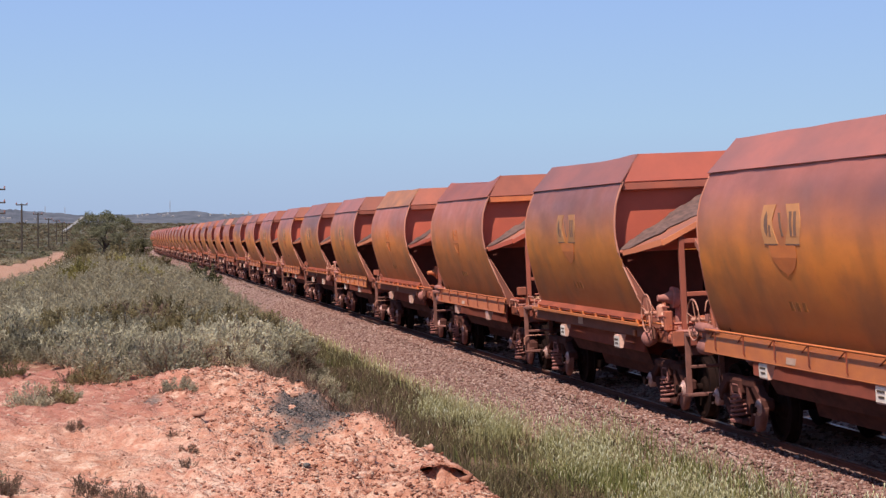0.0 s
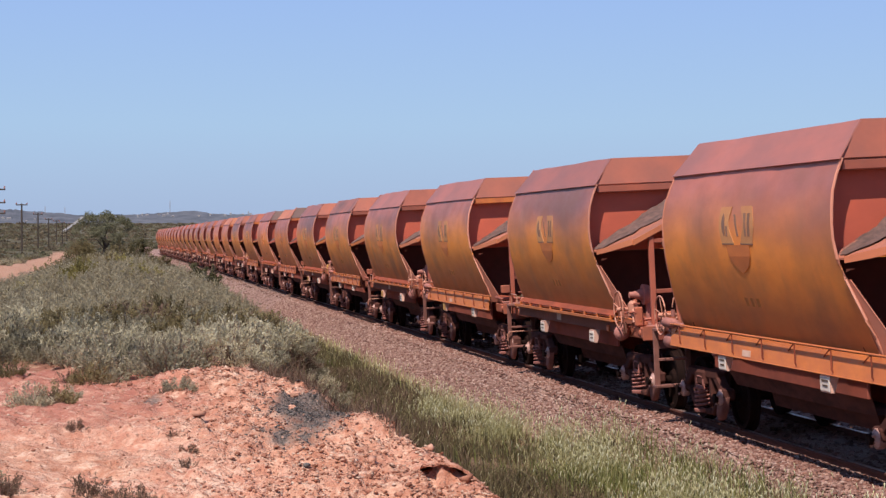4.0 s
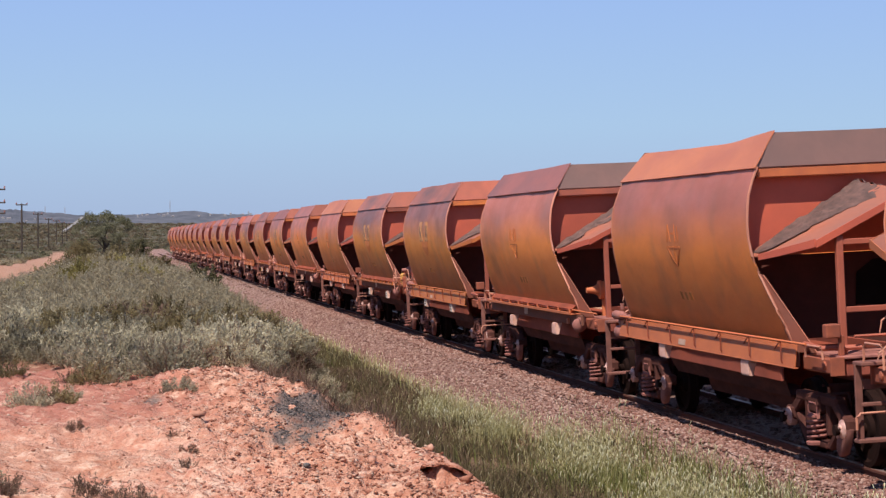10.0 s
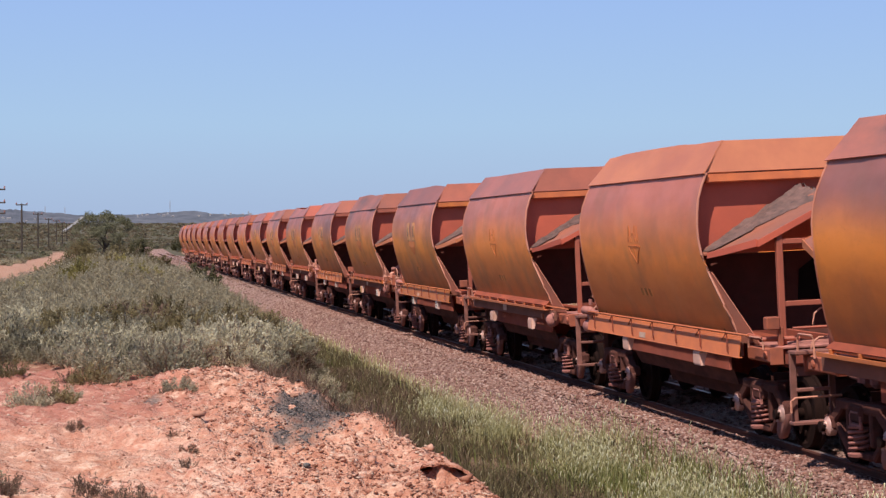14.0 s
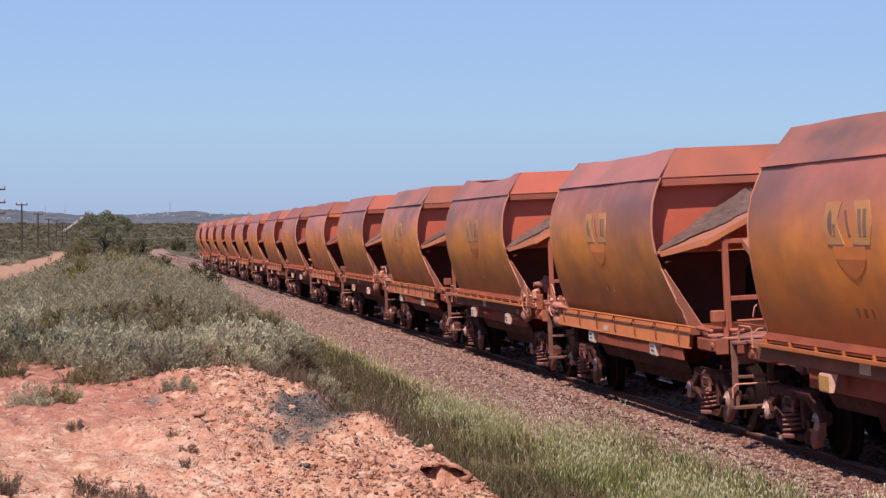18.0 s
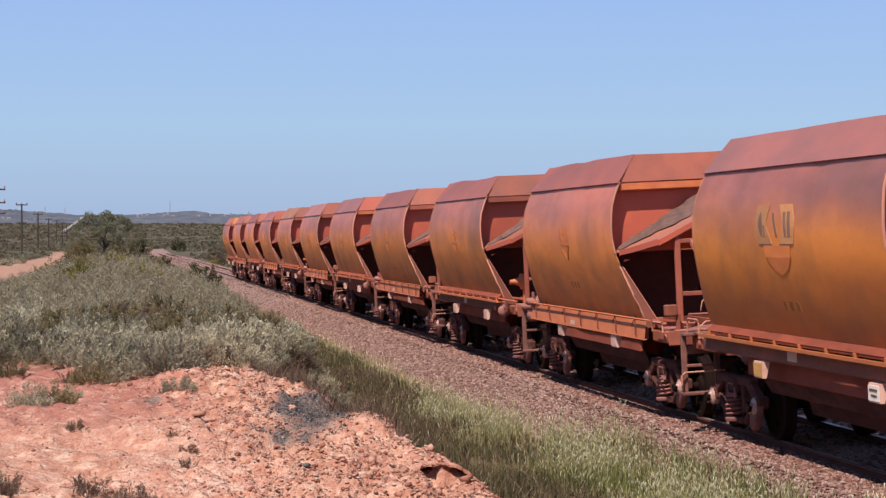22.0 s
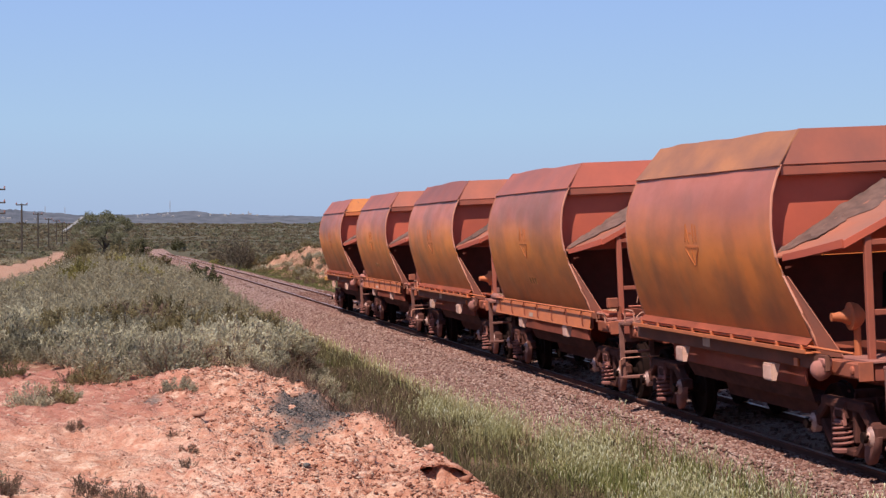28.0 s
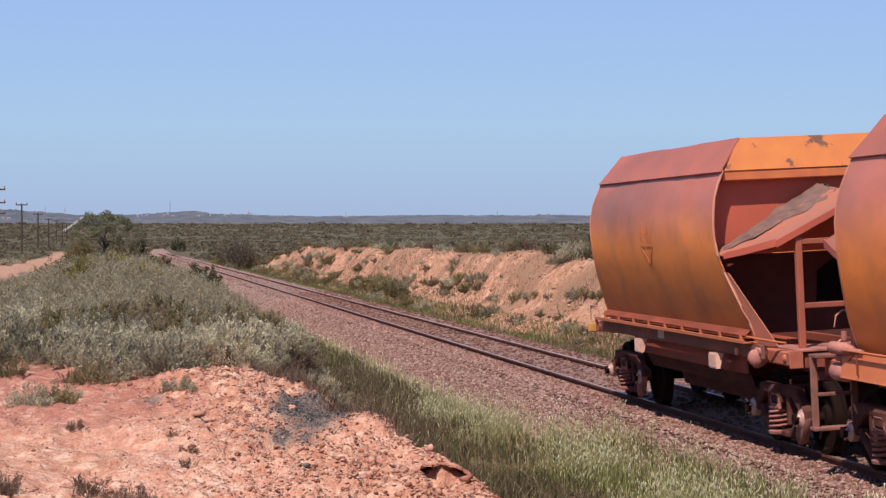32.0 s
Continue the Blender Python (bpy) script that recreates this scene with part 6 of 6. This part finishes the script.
            px, py = cx + 0.32 * a + 0.02 * q.uniform(-1, 1), cy - 0.06 + 0.6 * b + 0.05 * q.uniform(-1, 1) * (j == 0)
            over = (1 - a * a) * (1 - b) ** 0.7
            row.append((px, py, g0 + 0.02 + 0.045 * over - 0.1 * a ** 4 + 0.014 * q.uniform(-1, 1)))
        roof.append(row)
    s.sheet(roof, (0, 0, -0.022))
    me = s.mesh("dirt_ledge", GROUND)
    me.attributes.new("dirt", "FLOAT", "POINT").data.foreach_set("value", np.ones(len(me.vertices), np.float32))
    tagged(new("dirt_ledge", me), "crusted red dirt ledge over a dark hollow", "dirt ledge")
    # grass between the pad and the ballast
    n = 70000
    y = 12.5 + 50 * r.uniform(0, 1, n) ** 1.7
    e = edge_x(y)
    x = e + 0.25 + (5.75 + 1.0 * step(31, 25, y) - e) * r.uniform(0, 1, n)
    thick = 0.35 + 0.65 * step(-0.2, 0.5, wave(x, y, 1.3, 41) + 0.3)
    keep = (r.uniform(0, 1, n) < thick * np.where(y > 21.5, 0.3 + 0.7 * step(0.5, 1.7, x - e), 0.1 + 0.9 * step(0.9, 1.7, x - e)))
    x, y = x[keep], y[keep]
    tall = r.uniform(0.16, 0.5, len(x)) * (0.75 + 0.35 * wave(x, y, 1.7, 42)) * (0.75 + 0.25 * step(40, 18, y))
    wide = r.uniform(0.006, 0.014, len(x)) * (1 + y / 45)
    green = wave(x, y, 0.9, 43) - 0.75 * step(26, 32, y) + 0.7 * step(29, 22, y) * step(4.6, 6.0, x) + r.uniform(-0.7, 0.7, len(x)) > 0.62
    blades("grass", x[green], y[green], tall[green], wide[green], GREENBLADE, "green grass in the ditch beside the ballast", 0.48, 44)
    _, tips = blades("grass", x[~green], y[~green], tall[~green] * 0.85, wide[~green], BLADE, "dull olive grass drying beside the ballast", 0.6, 45)
    sel = r.uniform(0, 1, len(tips)) < np.where((tips[:, 0] > 5.5) & (wave(tips[:, 0], tips[:, 1], 1.2, 59) > -0.1) & (tips[:, 1] < 25), 0.30, 0.02)
    tips = tips[sel]
    tips[:, 2] += 0.03
    seed_heads("grass_seed_heads", tips, r.uniform(0.025, 0.06, len(tips)), SEED, "pale feathery grass seed heads", 46)
    # tall pale grass along the shoulder's foot
    n = 24000
    y = 12.5 + 48 * r.uniform(0, 1, n) ** 1.6
    x = 5.95 + 0.95 * step(31, 25, y) + r.normal(0, 0.22, n)
    keep = (x < 7.1) & (wave(x, y, 1.4, 47) > -0.35) & (r.uniform(0, 1, n) < 0.06 + 0.94 * step(27, 21, y))
    x, y = x[keep], y[keep]
    _, tips = blades("grass", x, y, r.uniform(0.18, 0.42, len(x)), r.uniform(0.004, 0.009, len(x)) * (1 + y / 45), STRAW, "pale straw-coloured seeding grass at the ballast's foot", 0.35, 48)
    seed_heads("grass_seed_heads", tips[::3], r.uniform(0.03, 0.075, len(tips[::3])), SEED, "pale feathery grass seed heads", 49)
    # a dense pale stand where the ditch comes nearest to the line
    n = 17000
    y = 18.0 + 17 * r.uniform(0, 1, n) ** 1.3
    x = 6.3 - 0.11 * np.maximum(y - 26.5, 0) + r.normal(0, 0.42, n)
    keep = (wave(x, y, 0.7, 63) + 0.5 * wave(x, y, 0.3, 66) + 0.35 * step(27, 22, y) > 0.05) & (x < 7.0) & (wave(x, y, 0.28, 74) > -0.35)
    x, y = x[keep], y[keep]
    _, tips = blades("grass", x, y, r.uniform(0.22, 0.5, len(x)) * (0.9 + 0.45 * wave(x, y, 0.5, 75)), r.uniform(0.004, 0.009, len(x)), STRAW, "pale seeding grass standing thick in the ditch", 0.5, 64)
    seed_heads("grass_seed_heads", tips[::2], r.uniform(0.03, 0.065, len(tips[::2])), SEED, "pale feathery grass seed heads", 65)
    # reddish dry weeds under the dirt edge
    n = 32000
    y = 20 + 24 * r.uniform(0, 1, n)
    x = edge_x(y) + 2.9 * r.uniform(0.0, 1.0, n) ** 1.4
    blades("dry_weeds", x, y, r.uniform(0.06, 0.26, n), r.uniform(0.006, 0.012, n), DRYLEAF, "dry brown weeds along the edge of the dirt", 0.9, 50)
    # grass in the cutting beyond the track
    n = 95000
    y = 34 + 170 * r.uniform(0, 1, n) ** 1.4
    x = 10.55 + 3.0 * r.uniform(0, 1, n) ** 0.85
    keep = r.uniform(0, 1, n) < 0.4 + 0.6 * step(-0.3, 0.4, wave(x, y, 4.0, 51))
    x, y = x[keep], y[keep]
    g = wave(x, y, 5.0, 52) + r.uniform(-0.6, 0.6, len(x)) > -0.15
    tall, wide = r.uniform(0.1, 0.32, len(x)) * (0.8 + 0.4 * wave(x, y, 3, 58)), r.uniform(0.01, 0.02, len(x)) * (1 + y / 160)
    blades("grass", x[g], y[g], tall[g], wide[g], GREENBLADE, "green grass at the foot of the cutting", 0.35, 53)
    blades("grass", x[~g], y[~g], tall[~g], wide[~g], BLADE, "dull olive grass at the foot of the cutting", 0.4, 54)
    n = 24000
    y = 34 + 150 * r.uniform(0, 1, n)
    x = 13 + 3.2 * r.uniform(0, 1, n)
    keep = wave(x, y, 2.2, 55) + r.uniform(-0.4, 0.4, n) - 0.5 * step(14.2, 15.2, x) > 0.15
    x, y = x[keep], y[keep]
    blades("grass", x, y, r.uniform(0.08, 0.25, len(x)), r.uniform(0.012, 0.025, len(x)), BLADE, "tufts of dry grass on the cutting's face", 0.5, 56)
    n = 9000
    y, x = 40 + 140 * r.uniform(0, 1, n) ** 1.3, r.uniform(12.8, 16.2, n)
    stones("bank_rubble", x, y, 0.025 + 0.035 * r.exponential(0.6, n), BANKSTONE, "loose red stones on the cutting's face", 0.2, 57)


BANKSTONE = island_material("bank_stone", [(0.0, (0.30, 0.14, 0.09)), (0.6, (0.46, 0.25, 0.17)), (1.0, (0.58, 0.36, 0.26))])
GREENBLADE = island_material("green_grass_blade", [(0.0, (0.11, 0.12, 0.034)), (0.5, (0.215, 0.222, 0.068)), (1.0, (0.44, 0.42, 0.17))], 0.9, 0.4)
STRAW = island_material("straw_blade", [(0.0, (0.42, 0.38, 0.155)), (0.6, (0.66, 0.59, 0.29)), (1.0, (0.86, 0.78, 0.48))], 0.9, 0.4)
ground_cover()


def plain_scrub():
    """Scrub over the plain to the horizon, joined: clumps of leaves, larger farther off."""
    r = np.random.default_rng(77)
    n = 20000
    d = 70 * (3600 / 70) ** r.uniform(0, 1, n) ** 0.8
    a = np.radians(r.uniform(-7, 27, n))
    x, y = d * np.sin(a), d * np.cos(a)
    keep = ~((np.abs(x - 8.5) < 4.9) & (y < 560)) & ~((x > 3) & (x < 17.5) & (y < 200)) & ~((x < 6) & (y < 112)) & ~((x > -11.5 - 0.018 * (220 - y)) & (x < -4.4) & (y < 350)) & (wave(x, y, 14, 61) + 0.4 * wave(x, y, 70, 62) > -0.75)
    keep &= ~((np.abs(x + 0.6) < 5) & (np.abs(y - 300) < 6))
    x, y, d = x[keep], y[keep], d[keep]
    size = (0.5 + 0.0012 * d) * r.uniform(0.5, 1.2, len(x)) * np.where(r.uniform(0, 1, len(x)) < 0.12, 1.8, 1.0)
    for name, sel, mat, label in (("plain_scrub", r.uniform(0, 1, len(x)) < 0.62, SCRUB, "dark olive scrub spread over the plain"), ("pale_scrub", None, PALESCRUB, "grey-green saltbush spread over the plain")):
        if sel is None:
            sel = ~first
        first = sel
        k = 30
        m = int(sel.sum())
        s = size[sel]
        o = r.normal(size=(m, k, 3))
        o /= np.linalg.norm(o, axis=2)[..., None]
        o[..., 2] = np.abs(o[..., 2]) * 0.42 + 0.06
        o *= (r.uniform(0.5, 1.0, (m, k, 1)) * s[:, None, None])
        p = o + np.stack([x[sel], y[sel], height(x[sel], y[sel]) - 0.1 * s], -1)[:, None]
        q = s[:, None, None] * 0.27 * r.uniform(0.6, 1.3, (m, k, 1))
        e1 = r.normal(size=(m, k, 3))
        e1 /= np.linalg.norm(e1, axis=2)[..., None]
        e2 = np.cross(e1, r.normal(size=(m, k, 3)))
        e2 /= np.linalg.norm(e2, axis=2)[..., None]
        v = np.stack([p - e1 * q, p + e2 * q * 0.7, p + e1 * q, p - e2 * q * 0.7], 2).reshape(-1, 3)
        f = np.arange(len(v)).reshape(-1, 4)
        tagged(new(name, soup(name, v, f, mat)), label, "scrub", kind="stuff")


PALESCRUB = island_material("pale_scrub", [(0.0, (0.13, 0.12, 0.07)), (0.6, (0.19, 0.165, 0.1)), (1.0, (0.32, 0.255, 0.165))], 0.95, 0.5, 2.0)
plain_scrub()


# ---- poles, hills and the far town ----
def pole_line():
    tops = (5.85, 4.35, 2.75, 1.4, 0.6, -0.25, -1.05)
    for k, top in enumerate(tops):
        Zd = 260 + 100 * k
        u = (-15 - (0.0, 4.4, 4.4, 4.0, 3.0, 2.0, 1.5)[k] - 132 * 360 / Zd) * 0.986 * Zd / 3500
        x, y = u, (Zd - u * 0.167) / 0.986
        g = float(height(x, y))
        h = top + 0.3 - g
        root = new("power_pole")
        root.location = (x, y, g)
        part("pole", Shape().tube([(0, 0, -0.3), (0, 0, h)], 0.19, 8, 0.14), POLEWOOD, root)
        for z, w in ((h - 0.25, 2.6), (h - 2.0, 2.6), (h - 3.4, 2.6)) if k == 0 else ((h - 0.25, 2.1),):
            arm = part("cross_arm", Shape().box((0, -0.25, z), (w, 0.2, 0.2), 0.02), POLEWOOD, root)
            for sx in (-1, 1):
                part("insulator", Shape().lathe((sx * (w / 2 - 0.12), -0.25, z + 0.1), (0, 0, 1), [(0, 0.05), (0.06, 0.12), (0.16, 0.12), (0.2, 0.06), (0.3, 0.08), (0.34, 0.03)], 8), CAST, arm)
        tagged(root, "dark timber power pole with cross-arms standing in scrub", "power pole", group="poles along the line")


pole_line()


def far_ridge():
    R = 4300.0
    prof = [(-400, 6), (-60, 9), (0, 11.5), (20, 11), (45, 8.5), (75, 6), (105, 5), (135, 1.5), (170, 1), (215, 1.5), (245, 3), (275, 4), (300, 6.5), (325, 7.5), (345, 8.5), (360, 6), (385, 3), (410, 2.5), (440, 2), (480, 0.5), (560, -1), (700, 0.5), (880, 0.8), (1000, 1), (1568, 1), (2200, 2)]
    def top(px):
        for (a, h0), (b, h1) in zip(prof, prof[1:]):
            if a <= px <= b:
                return h0 + (h1 - h0) * (px - a) / (b - a)
        return 1.0
    s = Shape()
    n = 800
    rows = [[], [], []]
    for i in range(n):
        px = -400 + 2600 * i / (n - 1)
        ang = YAW + math.atan((px - 784) / 3500)
        h = top(px) * R / 3500 + 2.44 + 1.2 * float(wave(px, 0, 11, 71)) + 1.3 * float(wave(px, 0, 3.6, 72))
        for row, (rr, z) in zip(rows, ((R - 500, -16), (R, h), (R + 150, -16))):
            row.append((rr * math.sin(ang), rr * math.cos(ang), z))
    s.put([p for row in rows for p in row], [(j * n + i, j * n + i + 1, (j + 1) * n + i + 1, (j + 1) * n + i) for j in range(2) for i in range(n - 1)])
    tagged(new("far_hills", s.mesh("far_hills", FARHILL, True)), "low blue-green hills on the horizon with haze painted into their colour", "hills", kind="structure")

    def place(px, py, dist):
        ang = YAW + math.atan((px - 784) / 3500)
        return Vector((dist * math.sin(ang), dist * math.cos(ang), 2.44 - (py - 382) * dist / 3500))
    for px, py, w, h in ((6, 386, 14, 3), (16, 387, 22, 4), (48, 392, 10, 3), (75, 381, 12, 3), (62, 389, 8, 3), (244, 383, 9, 5), (252, 381, 8, 6), (260, 382, 14, 5), (281, 381, 10, 4), (290, 383, 16, 6), (297, 379, 9, 5), (306, 384, 12, 4), (352, 383, 10, 4), (372, 381, 8, 6), (398, 382, 12, 6), (408, 380, 9, 7), (430, 381, 9, 6), (443, 380, 12, 5), (455, 382, 10, 5), (615, 384, 14, 4), (940, 382, 12, 4), (955, 381, 14, 5), (970, 381, 12, 5)):
        dist = R
        for _ in range(30):
            up = 2.44 - (py - 382) * dist / 3500
            dist = R - 500 + 500 * min(1.0, max(0.0, (up + 16) / (top(px) * R / 3500 + 2.44 + 16)))
        p = place(px, py, dist - 8)
        w, h = 0.4 * w, 0.36 * h
        b = new("house")
        b.location = p
        part("wall", Shape().box((0, 0, h / 2 - 1), (w, 9, h + 2), 0.05), FARWHITE, b)
        part("roof", Shape().plate([(-w / 2 - 0.4, -5, h), (w / 2 + 0.4, -5, h), (w / 2 - 0.5, 0, h + 1.0), (-w / 2 + 0.5, 0, h + 1.0)], (0, 0, 0.25)).plate([(-w / 2 - 0.4, 5, h), (w / 2 + 0.4, 5, h), (w / 2 - 0.5, 0, h + 1.0), (-w / 2 + 0.5, 0, h + 1.0)], (0, 0, 0.25)), FARROOF, b)
        tagged(b, "pale distant house of a town on the hills", "house", group="houses of the far town")
    # a pale road that runs straight up the far hill
    left, right = [], []
    for k in range(25):
        px, py = 113 + 34 * k / 24, 410 - 25.5 * k / 24
        dist = 3500 * 14.4 / (py - 382)
        if dist > R - 520:
            dist = R
            for _ in range(30):
                up = 2.44 - (py - 382) * dist / 3500
                dist = R - 500 + 500 * min(1.0, max(0.0, (up + 16) / (top(px) * R / 3500 + 2.44 + 16)))
            dist -= 6
        for side, row in ((-3.2, left), (3.2, right)):
            row.append(place(px + side, py, dist) + Vector((0, 0, 0.8)))
    tagged(new("far_road", Shape().sheet([left, right], (0, 0, -0.5)).mesh("far_road", FARROAD)), "pale straight dirt road climbing the far hill", "road", kind="structure")
    for px, py, h in ((301, 378, 28), (115, 381, 18), (80, 376, 12), (612, 383, 9), (880, 381, 9), (440, 381, 8)):
        p = place(px, py, 4250)
        m = new("radio_mast")
        m.location = p
        part("mast", Shape().tube([(0, 0, -8), (0, 0, h)], 0.8, 6, 0.35), FARROOF, m)
        for z in (0.5, 0.8):
            part("antenna", Shape().box((0, 0, h * z), (2.2, 0.8, 0.8), 0.1), FARROOF, m)
        tagged(m, "thin grey radio mast on the far hills", "radio mast")


FARROAD = rough_metal("far_road_dirt", (0.30, 0.265, 0.25), (0.22, 0.20, 0.19), 0.9, 0.05)
far_ridge()


# ---- what moves ----
# the train runs a touch faster at first: metres off an even pace
LAG = ((0.0, 0.58), (3.0, 0.22), (6.0, -0.05), (9.0, -0.2), (13.0, -0.29), (16.0, -0.28), (19.0, -0.2), (23.0, -0.06), (28.0, 0.08), (32.0, 0.16))


def motions():
    for i, wagon in enumerate(TRAIN):
        rows = [(t, track_pose(TAIL + SPEED * (32.0 - t) - PITCH * i + lag)) for t, lag in LAG]
        walk(wagon, rows)
    turn = math.degrees(SPEED / 15 / 0.415)
    keyed = {}
    for wagon in TRAIN:
        for ws in wagon.children_recursive:
            if ws.name.split(".")[0] != "wheelset":
                continue
            key = round(ws.location.y, 2)
            if key not in keyed:
                walk(ws, [(k / 15, pose(0, key, 0.415, turn * k, 0, 0)) for k in range(481)])
                keyed[key] = ws
            else:
                ws.rotation_mode = "QUATERNION"
                ws.animation_data_create()
                ws.animation_data.action = keyed[key].animation_data.action
                ws.animation_data.action_slot = keyed[key].animation_data.action_slot


motions()
